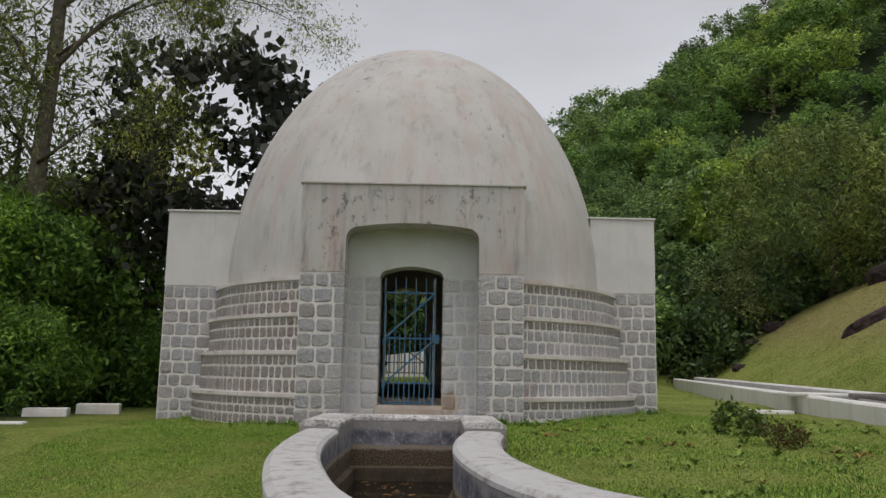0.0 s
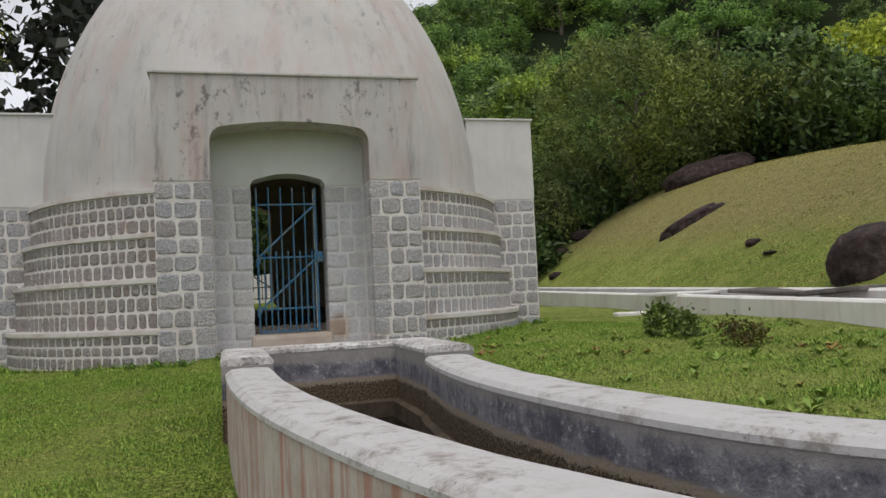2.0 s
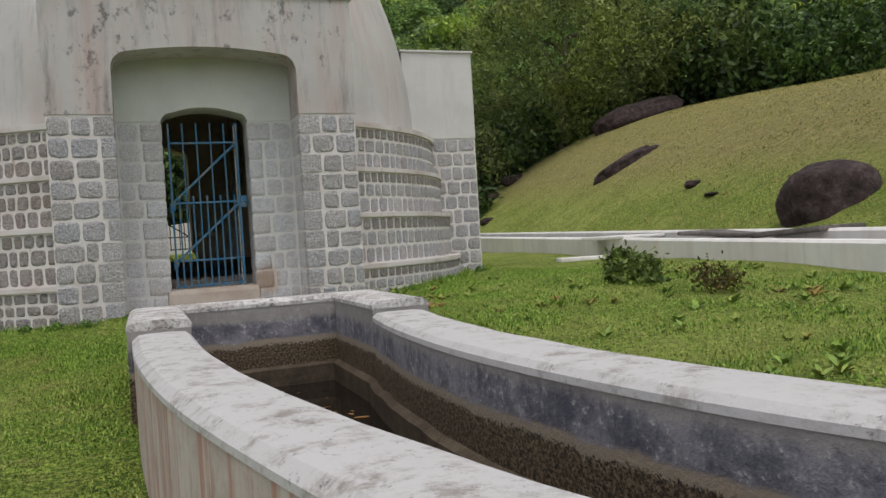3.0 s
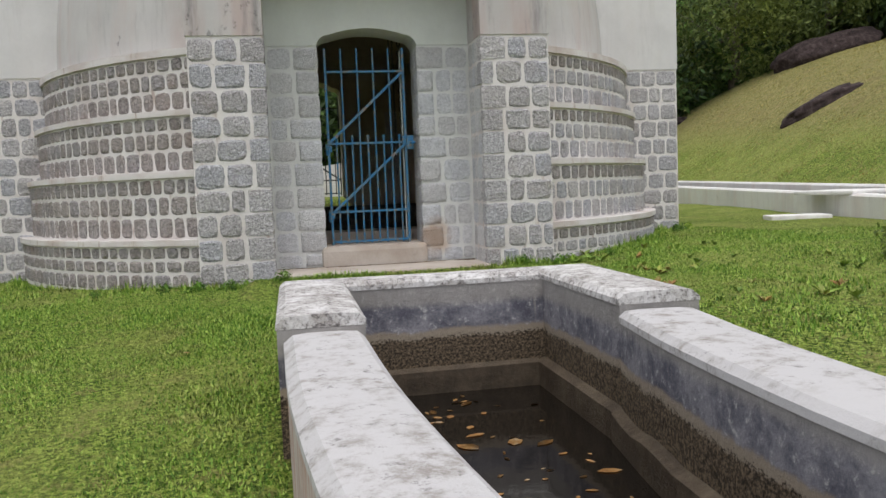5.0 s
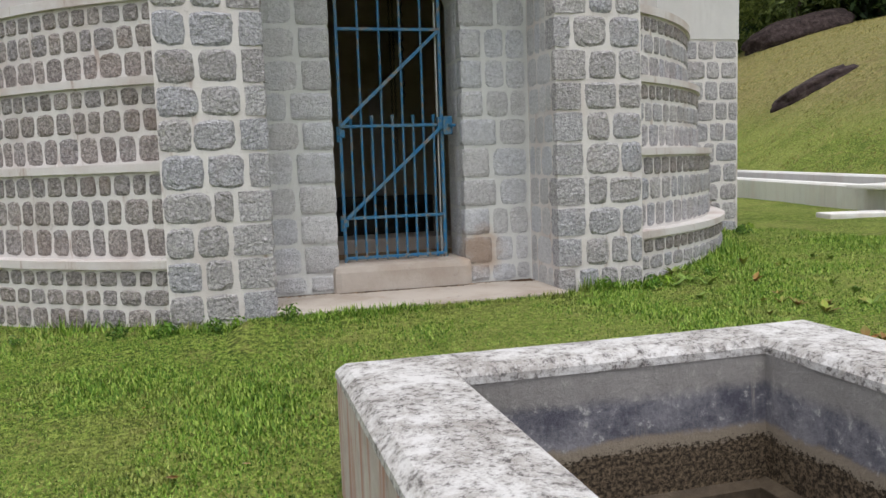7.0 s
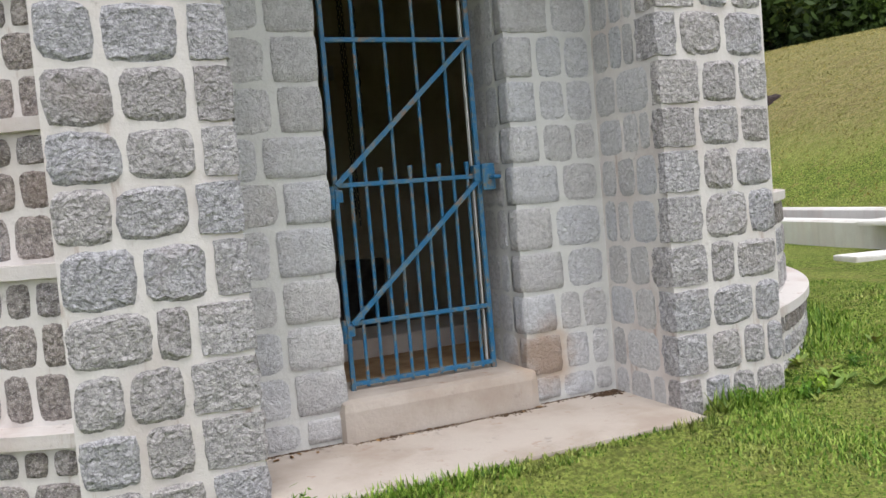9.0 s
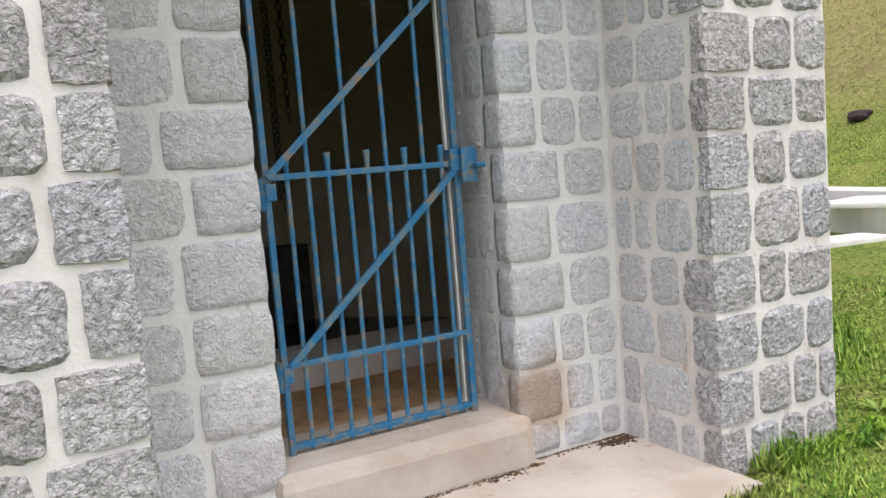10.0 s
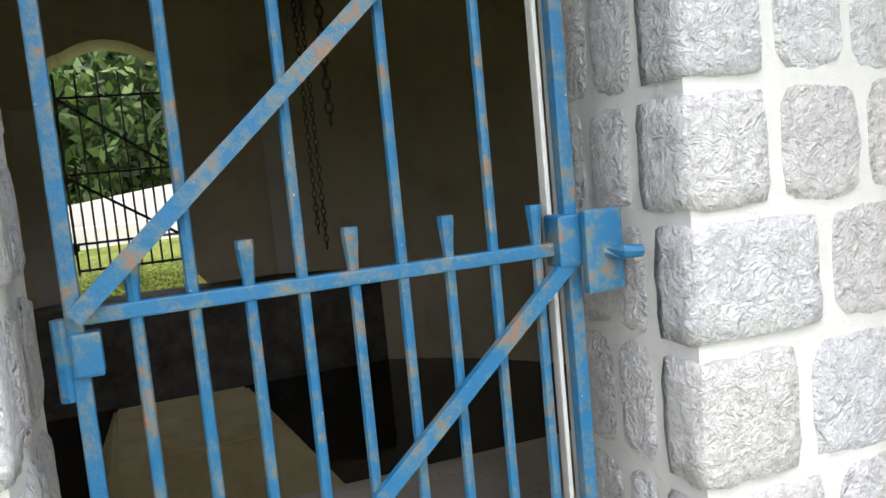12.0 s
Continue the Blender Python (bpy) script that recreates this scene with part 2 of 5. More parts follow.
def trough_material():
    """White worn cap paint, blue-grey coating, wet brown concrete and rust-streaked outside, by face."""
    out = []
    m, nd, lk, b = mat("worn_white_cap_paint", 0.75)
    v = coords(nd, lk, world_space=True)
    big, mid, fine = tex(nd, lk, v, 0.9, 3), tex(nd, lk, v, 6, 8, 0.78), tex(nd, lk, v, 45, 4, 0.7)
    dirt = mult(nd, lk, mask(nd, lk, mid, 0.47, 0.66), mask(nd, lk, big, 0.30, 0.56))
    col = mixc(nd, lk, dirt, (0.50, 0.49, 0.485), (0.26, 0.235, 0.21))
    sp = mult(nd, lk, mask(nd, lk, tex(nd, lk, v, 19, 6, 0.8), 0.57, 0.66), mask(nd, lk, big, 0.3, 0.55))
    col = mixc(nd, lk, mult(nd, lk, sp, 0.8), col, (0.14, 0.13, 0.12))
    lk.new(col, b.inputs["Base Color"])
    bump(nd, lk, b, mult(nd, lk, mid, fine, "ADD"), 0.35, 0.01)
    out.append(m)
    m, nd, lk, b = mat("blue_grey_tank_coating", 0.7)
    z = height_of(nd, lk)
    v = coords(nd, lk, world_space=True)
    vs = coords(nd, lk, (5, 5, 0.5), world_space=True)
    n1, n2, n3 = tex(nd, lk, v, 3, 8, 0.8), tex(nd, lk, v, 24, 5, 0.75), tex(nd, lk, vs, 2.2, 6, 0.7)
    col = mixc(nd, lk, mask(nd, lk, n1, 0.38, 0.62), (0.085, 0.085, 0.11), (0.27, 0.265, 0.285))
    col = mixc(nd, lk, mult(nd, lk, mask(nd, lk, n3, 0.6, 0.74), 0.7), col, (0.42, 0.39, 0.35))
    col = mixc(nd, lk, mult(nd, lk, mask(nd, lk, n2, 0.57, 0.68), 0.8), col, (0.50, 0.49, 0.47))
    zz = mult(nd, lk, z, mult(nd, lk, mult(nd, lk, n1, 0.5, "SUBTRACT"), 0.12), "ADD")
    # pale band under the cap, scoured band above the water line, wet slime below
    col = mixc(nd, lk, mult(nd, lk, mask(nd, lk, zz, 0.05, 0.11), 0.7), col, (0.33, 0.31, 0.28))
    col = mixc(nd, lk, mask(nd, lk, zz, -0.05, -0.075), col, (0.30, 0.25, 0.19))
    ragged = tex(nd, lk, coords(nd, lk, (1, 1, 1.2), world_space=True), 60, 5, 0.8)
    moss = mixc(nd, lk, mask(nd, lk, ragged, 0.42, 0.62), (0.025, 0.018, 0.012), (0.22, 0.165, 0.105))
    zs = mult(nd, lk, mult(nd, lk, z, mult(nd, lk, mult(nd, lk, n1, 0.5, "SUBTRACT"), 0.12), "ADD"), mult(nd, lk, mult(nd, lk, ragged, 0.5, "SUBTRACT"), 0.13), "ADD")
    col = mixc(nd, lk, mask(nd, lk, zs, -0.10, -0.115), col, moss)
    lk.new(col, b.inputs["Base Color"])
    bump(nd, lk, b, mult(nd, lk, n1, n2, "ADD"), 0.5, 0.015)
    out.append(m)
    m, nd, lk, b = mat("wet_brown_plinth", 0.6)
    v = coords(nd, lk, world_space=True)
    n1, n2 = tex(nd, lk, v, 5, 7, 0.75), tex(nd, lk, v, 30, 5, 0.75)
    col = ramp(nd, lk, n1, [(0.3, (0.035, 0.025, 0.017)), (0.52, (0.095, 0.072, 0.048)), (0.78, (0.18, 0.145, 0.10))])
    lk.new(col, b.inputs["Base Color"])
    bump(nd, lk, b, mult(nd, lk, n1, n2, "ADD"), 0.6, 0.02)
    out.append(m)
    m, nd, lk, b = mat("rust_streaked_wall_paint", 0.85)
    v = coords(nd, lk, world_space=True)
    vs = coords(nd, lk, (4.5, 4.5, 0.35), world_space=True)
    n1, n2, n3 = tex(nd, lk, vs, 2.4, 6, 0.7), tex(nd, lk, v, 4, 7, 0.75), tex(nd, lk, vs, 5.5, 6, 0.7)
    col = mixc(nd, lk, mask(nd, lk, n2, 0.35, 0.7), (0.54, 0.49, 0.45), (0.40, 0.34, 0.30))
    col = mixc(nd, lk, mult(nd, lk, mask(nd, lk, n1, 0.45, 0.62), 0.9), col, (0.40, 0.20, 0.15))
    col = mixc(nd, lk, mult(nd, lk, mask(nd, lk, n3, 0.56, 0.72), 0.6), col, (0.20, 0.19, 0.18))
    lk.new(col, b.inputs["Base Color"])
    bump(nd, lk, b, n2, 0.35, 0.01)
    out.append(m)
    return out


M_CAP, M_COAT, M_PLINTH, M_OUTER = trough_material()


def ground_material():
    m, nd, lk, b = mat("mown_lawn", 0.95, spec=0.15)
    v = coords(nd, lk, world_space=True)
    n1, n2, n3, n4 = tex(nd, lk, v, 0.5, 5), tex(nd, lk, v, 5, 7, 0.75), tex(nd, lk, v, 34, 4, 0.75), tex(nd, lk, v, 1.7, 6, 0.75)
    col = mixc(nd, lk, mask(nd, lk, n3, 0.40, 0.62), (0.045, 0.085, 0.012), (0.40, 0.50, 0.10))
    col = mixc(nd, lk, mult(nd, lk, mask(nd, lk, n2, 0.50, 0.64), 0.6), col, (0.30, 0.25, 0.10))
    col = mixc(nd, lk, mult(nd, lk, mask(nd, lk, n1, 0.42, 0.58), 0.45), col, (0.37, 0.40, 0.11))
    col = mixc(nd, lk, mult(nd, lk, mask(nd, lk, n4, 0.50, 0.36), 0.55), col, (0.12, 0.19, 0.03))
    g = nd.new("ShaderNodeNewGeometry")
    s = nd.new("ShaderNodeSeparateXYZ")
    lk.new(g.outputs["Position"], s.inputs[0])
    hill = mask(nd, lk, mult(nd, lk, s.outputs["X"], mult(nd, lk, s.outputs["Y"], 0.19), "SUBTRACT"), 9.0, 11.5)
    n5 = tex(nd, lk, v, 11, 8, 0.85)
    dry = mixc(nd, lk, mask(nd, lk, n2, 0.35, 0.65), (0.25, 0.25, 0.075), (0.44, 0.36, 0.17))
    dry = mixc(nd, lk, mult(nd, lk, mask(nd, lk, n5, 0.52, 0.40), 0.75), dry, (0.10, 0.10, 0.03))
    dry = mixc(nd, lk, mult(nd, lk, mask(nd, lk, n3, 0.5, 0.32), 0.6), dry, (0.07, 0.08, 0.02))
    dry = mixc(nd, lk, mult(nd, lk, mask(nd, lk, n4, 0.48, 0.66), 0.6), dry, (0.24, 0.18, 0.09))
    col = mixc(nd, lk, mult(nd, lk, hill, 0.92), col, dry)
    # Forest floor: dark green, with the shade under the crowns put into the colour.
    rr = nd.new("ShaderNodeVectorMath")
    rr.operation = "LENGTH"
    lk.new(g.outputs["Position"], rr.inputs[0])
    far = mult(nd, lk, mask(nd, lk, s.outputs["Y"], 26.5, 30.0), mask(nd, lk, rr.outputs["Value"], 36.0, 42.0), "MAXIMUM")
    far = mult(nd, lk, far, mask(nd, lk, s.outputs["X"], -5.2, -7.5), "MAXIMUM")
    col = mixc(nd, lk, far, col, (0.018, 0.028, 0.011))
    lk.new(col, b.inputs["Base Color"])
    bump(nd, lk, b, mult(nd, lk, n3, n2, "ADD"), 1.0, 0.06)
    return m


M_LAWN = ground_material()


def simple(name, stops, scale, rough=0.85, bmp=0.4, dist=0.01, island=False, metal=0.0, detail=6):
    m, nd, lk, b = mat(name, rough, metal)
    v = coords(nd, lk, world_space=True)
    n = tex(nd, lk, v, scale, detail, 0.7)
    col = ramp(nd, lk, n, stops)
    if island:
        t = ramp(nd, lk, rnd(nd, True), [(0.0, (0.55, 0.6, 0.5)), (0.5, (1, 1, 1)), (1.0, (1.35, 1.3, 1.0))])
        col = mixc(nd, lk, 1.0, col, t, "MULTIPLY")
    lk.new(col, b.inputs["Base Color"])
    if bmp:
        bump(nd, lk, b, n, bmp, dist)
    return m


def leaf_material(name, a, c, trans=0.25):
    m, nd, lk, b = mat(name, 0.55, spec=0.35)
    r, o = rnd(nd, True), rnd(nd)
    v = coords(nd, lk, world_space=True)
    n = tex(nd, lk, v, 0.25, 3)
    col = mixc(nd, lk, r, a, c)
    col = mixc(nd, lk, 1.0, col, ramp(nd, lk, o, [(0, (0.6, 0.72, 0.68)), (0.35, (0.9, 0.95, 0.95)), (0.7, (0.8, 1.0, 0.75)), (1, (1.7, 1.55, 0.9))]), "MULTIPLY")
    col = mixc(nd, lk, 1.0, col, ramp(nd, lk, n, [(0.3, (0.55, 0.62, 0.66)), (0.7, (1.4, 1.3, 1.1))]), "MULTIPLY")
    lk.new(col, b.inputs["Base Color"])
    tr = nd.new("ShaderNodeBsdfTranslucent")
    lk.new(col, tr.inputs["Color"])
    mx = nd.new("ShaderNodeMixShader")
    mx.inputs[0].default_value = trans
    lk.new(b.outputs[0], mx.inputs[1])
    lk.new(tr.outputs[0], mx.inputs[2])
    lk.new(mx.outputs[0], nd["Material Output"].inputs["Surface"])
    return m


M_LEAF = leaf_material("forest_foliage", (0.055, 0.10, 0.038), (0.42, 0.56, 0.20), 0.3)
M_LEAF_SHRUB = leaf_material("bright_shrub_foliage", (0.035, 0.085, 0.014), (0.27, 0.44, 0.08), 0.3)
# Darker leaf colours stand for the shade beneath the trees.
M_LEAF_UNDER = leaf_material("shade_darkened_understorey_foliage", (0.014, 0.030, 0.010), (0.13, 0.20, 0.055), 0.2)
M_LEAF_LIME = leaf_material("yellow_green_foliage", (0.10, 0.16, 0.03), (0.42, 0.50, 0.13), 0.3)
M_LEAF_DARK = leaf_material("dark_broad_foliage", (0.022, 0.028, 0.02), (0.10, 0.095, 0.075), 0.12)
M_LEAF_OLIVE = leaf_material("olive_feathery_foliage", (0.06, 0.085, 0.02), (0.34, 0.37, 0.12), 0.3)
M_BARK = simple("mossy_bark", [(0.3, (0.05, 0.042, 0.03)), (0.6, (0.14, 0.12, 0.09)), (0.8, (0.10, 0.13, 0.05))], 8, 0.9, 0.8, 0.03)
M_ROCK = simple("dark_weathered_rock", [(0.32, (0.010, 0.007, 0.007)), (0.52, (0.045, 0.03, 0.028)), (0.68, (0.09, 0.07, 0.065)), (0.8, (0.30, 0.28, 0.27))], 5, 0.9, 0.9, 0.05, detail=7)
M_INNER = simple("stained_inner_render", [(0.25, (0.46, 0.39, 0.28)), (0.5, (0.64, 0.565, 0.44)), (0.8, (0.70, 0.63, 0.51))], 1.6, 0.9, 0.2)
M_INFLOOR = simple("brown_cement_floor", [(0.3, (0.24, 0.13, 0.06)), (0.55, (0.42, 0.27, 0.14)), (0.8, (0.50, 0.37, 0.24))], 6, 0.8, 0.4)
M_CHANNEL = plaster_material("channel_whitewash", (0.80, 0.79, 0.76), (0.42, 0.39, 0.36), (0.66, 0.54, 0.50), 0.55, 0.68)
M_DARKCON = simple("dark_weathered_concrete", [(0.3, (0.06, 0.055, 0.05)), (0.7, (0.21, 0.19, 0.17))], 5, 0.9, 0.6, 0.02)
M_OCHRE = simple("ochre_painted_block", [(0.3, (0.45, 0.36, 0.17)), (0.7, (0.66, 0.56, 0.32))], 3, 0.8, 0.3)


def blade_material():
    """Green blades with straw ones among them, drier in patches."""
    m, nd, lk, b = mat("grass_blade", 0.6, spec=0.25)
    r, v = rnd(nd, True), coords(nd, lk, world_space=True)
    col = ramp(nd, lk, r, [(0.0, (0.045, 0.11, 0.012)), (0.35, (0.13, 0.25, 0.028)), (0.7, (0.25, 0.39, 0.055)), (1.0, (0.40, 0.49, 0.11))])
    straw = ramp(nd, lk, r, [(0.0, (0.10, 0.08, 0.03)), (0.6, (0.29, 0.26, 0.085)), (1.0, (0.44, 0.39, 0.17))])
    col = mixc(nd, lk, mult(nd, lk, mask(nd, lk, tex(nd, lk, v, 1.6, 6, 0.75), 0.50, 0.66), 0.6), col, straw)
    lk.new(col, b.inputs["Base Color"])
    return m


M_BLADE = blade_material()
M_BLADE_DRY = simple("dry_grass_blade", [(0.3, (0.14, 0.17, 0.035)), (0.5, (0.34, 0.30, 0.10)), (0.7, (0.50, 0.42, 0.20))], 2.2, 0.7, 0, island=True)
M_FALLEN = simple("fallen_leaf", [(0.3, (0.17, 0.075, 0.025)), (0.5, (0.34, 0.18, 0.05)), (0.7, (0.45, 0.38, 0.27))], 14, 0.6, 0.2)


def gate_material(name, paint, worn):
    m, nd, lk, b = mat(name, 0.42, spec=0.5)
    v = coords(nd, lk, world_space=True)
    n1, n2 = tex(nd, lk, v, 16, 7, 0.75), tex(nd, lk, v, 70, 4, 0.7)
    col = mixc(nd, lk, mask(nd, lk, n1, 0.45, 0.60), paint, worn)
    col = mixc(nd, lk, mask(nd, lk, mult(nd, lk, n1, mult(nd, lk, n2, 0.35), "ADD"), 0.745, 0.80), col, (0.22, 0.14, 0.10))
    col = mixc(nd, lk, mask(nd, lk, n2, 0.68, 0.73), col, (0.55, 0.6, 0.6))
    lk.new(col, b.inputs["Base Color"])
    bump(nd, lk, b, mult(nd, lk, n1, n2, "ADD"), 0.5, 0.004)
    return m


M_BLUE = gate_material("chipped_blue_paint", (0.010, 0.135, 0.29), (0.11, 0.18, 0.20))
M_IRON = gate_material("dark_iron", (0.02, 0.022, 0.025), (0.05, 0.045, 0.04))


def water_material():
    m, nd, lk, b = mat("dark_still_water", 0.06, spec=0.5)
    b.inputs["Base Color"].default_value = (0.010, 0.008, 0.006, 1)
    v = coords(nd, lk, world_space=True)
    bump(nd, lk, b, tex(nd, lk, v, 6, 3), 0.06, 0.02)
    return m


M_WATER = water_material()

# ---- builders ----


def mesh_of(bm, name, material, smooth=False):
    me = bpy.data.meshes.new(name)
    bmesh.ops.recalc_face_normals(bm, faces=bm.faces)
    bm.to_mesh(me)
    bm.free()
    for p in me.polygons:
        p.use_smooth = smooth
    for mm in (material if isinstance(material, (list, tuple)) else [material]):
        me.materials.append(mm)
    return me


def part(name, bm, material, parent=None, label="", smooth=False):
    ob = new(name, mesh_of(bm, name, material, smooth))
    if parent is not None:
        ob.parent = parent
    if label:
        ob["label"] = label
    return ob


def thing(name, label, category, group="", kind="", at=(0, 0, 0)):
    ob = new(name)
    ob.location = at
    return tagged(ob, label, category, group, kind)


def box(bm, x0, x1, y0, y1, z0, z1, bevel=0.0):
    r = bmesh.ops.create_cube(bm, size=1)
    vs = r["verts"]
    for v in vs:
        v.co = Vector((x0 + (v.co.x + 0.5) * (x1 - x0), y0 + (v.co.y + 0.5) * (y1 - y0), z0 + (v.co.z + 0.5) * (z1 - z0)))
    if bevel:
        es = list({e for v in vs for e in v.link_edges})
        bmesh.ops.bevel(bm, geom=es, offset=bevel, segments=2, affect="EDGES", profile=0.6)
    return bm


def prism(bm, outline, y0, y1):
    """A closed outline in x, z pushed from y0 to y1."""
    a = [bm.verts.new((x, y0, z)) for x, z in outline]
    c = [bm.verts.new((x, y1, z)) for x, z in outline]
    n = len(outline)
    bm.faces.new(a)
    bm.faces.new(c[::-1])
    for i in range(n):
        bm.faces.new((a[i], a[(i + 1) % n], c[(i + 1) % n], c[i]))
    return bm


def tube(bm, pts, radii, sides=8):
    """A tapered tube along points."""
    rings = []
    for i, p in enumerate(pts):
        p = Vector(p)
        d = (Vector(pts[min(i + 1, len(pts) - 1)]) - Vector(pts[max(i - 1, 0)])).normalized()
        u = d.orthogonal().normalized()
        w = d.cross(u)
        r = radii[i] if isinstance(radii, (list, tuple)) else radii
        rings.append([bm.verts.new(p + r * (math.cos(a) * u + math.sin(a) * w)) for a in (2 * math.pi * k / sides for k in range(sides))])
    for a, c in zip(rings, rings[1:]):
        # line up the next ring with this one
        k0 = min(range(sides), key=lambda k: (c[k].co - a[0].co).length)
        c[:] = c[k0:] + c[:k0]
        for k in range(sides):
            bm.faces.new((a[k], a[(k + 1) % sides], c[(k + 1) % sides], c[k]))
    bm.faces.new(rings[0][::-1])
    bm.faces.new(rings[-1])
    return bm


def smooth01(a, b, x):
    t = min(1.0, max(0.0, (x - a) / (b - a)))
    return t * t * (3 - 2 * t)


def arch_line(half, spring, crown, corner, n=6, cx=0.0):
    """Points over an opening, from its left spring to its right spring: rounded shoulders and a flat curve."""
    pts = []
    for i in range(n + 1):
        a = math.pi - i * (math.pi / 2) / n
        pts.append((cx - half + corner + corner * math.cos(a), spring + corner * math.sin(a)))
    for i in range(1, 8):
        u = -1 + 2 * i / 8
        pts.append((cx + u * (half - corner), spring + corner + (crown - spring - corner) * (1 - u * u)))
    for i in range(n + 1):
        a = math.pi / 2 - i * (math.pi / 2) / n
        pts.append((cx + half - corner + corner * math.cos(a), spring + corner * math.sin(a)))
    return pts

# ---- ground ----
CY = 3.8                                   # centre of the round building
LEFT_OUT = [(-0.86, -3.82), (-0.83, -4.9), (-0.73, -6.0), (-0.56, -7.0), (-0.34, -7.9), (0.02, -8.8), (0.65, -9.5), (1.7, -9.95), (3.6, -10.05)]
RIGHT_IN = [(0.63, -3.82), (0.54, -4.6), (0.50, -5.6), (0.57, -6.6), (0.74, -7.5), (1.04, -8.15), (1.62, -8.75), (2.4, -9.05), (3.6, -9.1)]


def spline(pts, n):
    """A smooth line through the points."""
    out = []
    p = [Vector(q) for q in pts]
    p = [2 * p[0] - p[1]] + p + [2 * p[-1] - p[-2]]
    for i in range(1, len(p) - 2):
        for k in range(n):
            t = k / n
            a, b, c, d = p[i - 1:i + 3]
            out.append(0.5 * ((2 * b) + (c - a) * t + (2 * a - 5 * b + 4 * c - d) * t * t + (3 * b - a - 3 * c + d) * t ** 3))
    return out + [p[-2]]


def offset(line, d):
    """The line moved d to its left, seen along it."""
    out = []
    for i, q in enumerate(line):
        t = (line[min(i + 1, len(line) - 1)] - line[max(i - 1, 0)]).normalized()
        out.append(q + d * Vector((-t.y, t.x)))
    return out


L_OUT = spline(LEFT_OUT, 5)
L_IN = offset(L_OUT, 0.33)
R_IN = spline(RIGHT_IN, 5)
R_OUT = offset(R_IN, 0.37)


def line_at(line, y):
    for a, b in zip(line, line[1:]):
        if b.y <= y <= a.y:
            return a.x + (b.x - a.x) * (y - a.y) / (b.y - a.y - 1e-9)
    return None


def ridge(theta):
    """Height of the skyline of the forested hill, in degrees, by bearing to the right of the axis."""
    return np.interp(theta, [-30, -6, 0, 6, 14, 23, 40, 60, 100], [1, 4, 8.5, 12.2, 16.0, 21.2, 26, 24, 10])


def ground_z(x, y):
    left = -0.03 - 0.082 * max(0, -y) if y > -9 else -0.77
    left -= 0.05 * max(0, min(3, -x - 1.6))
    left += 0.03 * smooth01(0, 3, y)
    right = 0.0 + 0.025 * min(6, max(0, x - 1.6)) - 0.03 * max(0, min(8, -y - 2))
    w = smooth01(-0.9, 0.9, x + 0.3 * max(0, y + 1))
    z = left + (right - left) * w
    z += 0.62 * smooth01(6.4, 9.0, y) * smooth01(-6, -3, x) * (1 - smooth01(3, 5, x))
    d = x - (7.5 + 0.19 * y)
    if d > 0:
        d2 = max(0, d - 0.25)
        rise = (0.75 + 0.016 * min(y, 26)) * 6.0 * math.tanh(d2 * 0.70 / 6.0)
        z += (0.1 + rise) * (1 - smooth01(27, 38, y)) * (0.3 + 0.7 * smooth01(-16, 0, y)) * smooth01(0, 0.3, d)
    r = math.hypot(x, y + 11)
    foot = 34 + 14 * smooth01(12, 40, math.degrees(math.atan2(x, y + 11)))
    if r > foot:
        th = math.degrees(math.atan2(x, y + 11))
        z += 110 * math.tan(radians(float(ridge(th)))) * smooth01(foot, 112, r) * (1 - smooth01(112, 300, r))
    z += 0.02 * noise.noise((x * 0.9, y * 0.9, 0)) + 0.10 * noise.noise((x * 0.13, y * 0.13, 3)) * smooth01(6, 14, r)
    # hollow of the trough and of the building
    if -9.9 < y < -2.5:
        a, b = line_at(L_OUT, y), line_at(R_IN, y)
        a = -0.87 if y > -3.82 else a
        b = 0.66 if y > -3.82 else b
        if a is not None and a + 0.14 < x < (b if b is not None else 3.6) + 0.2:
            z = -1.1
    if abs(x) < 1.15 and -0.6 < y <= -0.15:
        z = max(z, 0.03 - 0.3 * max(0, -0.18 - y))
    if abs(x) < 1.1 and -0.15 < y < 0.7:
        z = min(z, -0.1)
    if math.hypot(x, y - CY) < 3.35 or (abs(x) < 0.9 and 0.3 < y < 8):
        z = min(z, -1.0) if y > 0.6 else -0.15
    return z


def axis(fine0, fine1, step, near0, near1, near_step, far):
    a = list(np.arange(fine0, fine1 + 1e-6, step))
    lo, hi = list(np.arange(near0, fine0 - 1e-6, near_step)), list(np.arange(fine1 + near_step, near1 + 1e-6, near_step))
    g, v, s = [], near1, near_step
    while v < far:
        s *= 1.18
        v += s
        g.append(v)
    g2, v, s = [], near0, near_step
    while v > -far:
        s *= 1.18
        v -= s
        g2.append(v)
    return g2[::-1] + lo + a + hi + g


GX = axis(-2.4, 4.0, 0.14, -12, 30, 0.5, 1500)
GY = axis(-10.4, 0.8, 0.14, -16, 36, 0.5, 1500)
verts = [(x, y, ground_z(x, y)) for y in GY for x in GX]
nx = len(GX)
faces = [(j * nx + i, j * nx + i + 1, (j + 1) * nx + i + 1, (j + 1) * nx + i) for j in range(len(GY) - 1) for i in range(nx - 1)]
me = bpy.data.meshes.new("ground")
me.from_pydata(verts, [], faces)
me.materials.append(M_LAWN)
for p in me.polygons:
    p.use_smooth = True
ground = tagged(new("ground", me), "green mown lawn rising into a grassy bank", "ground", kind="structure")

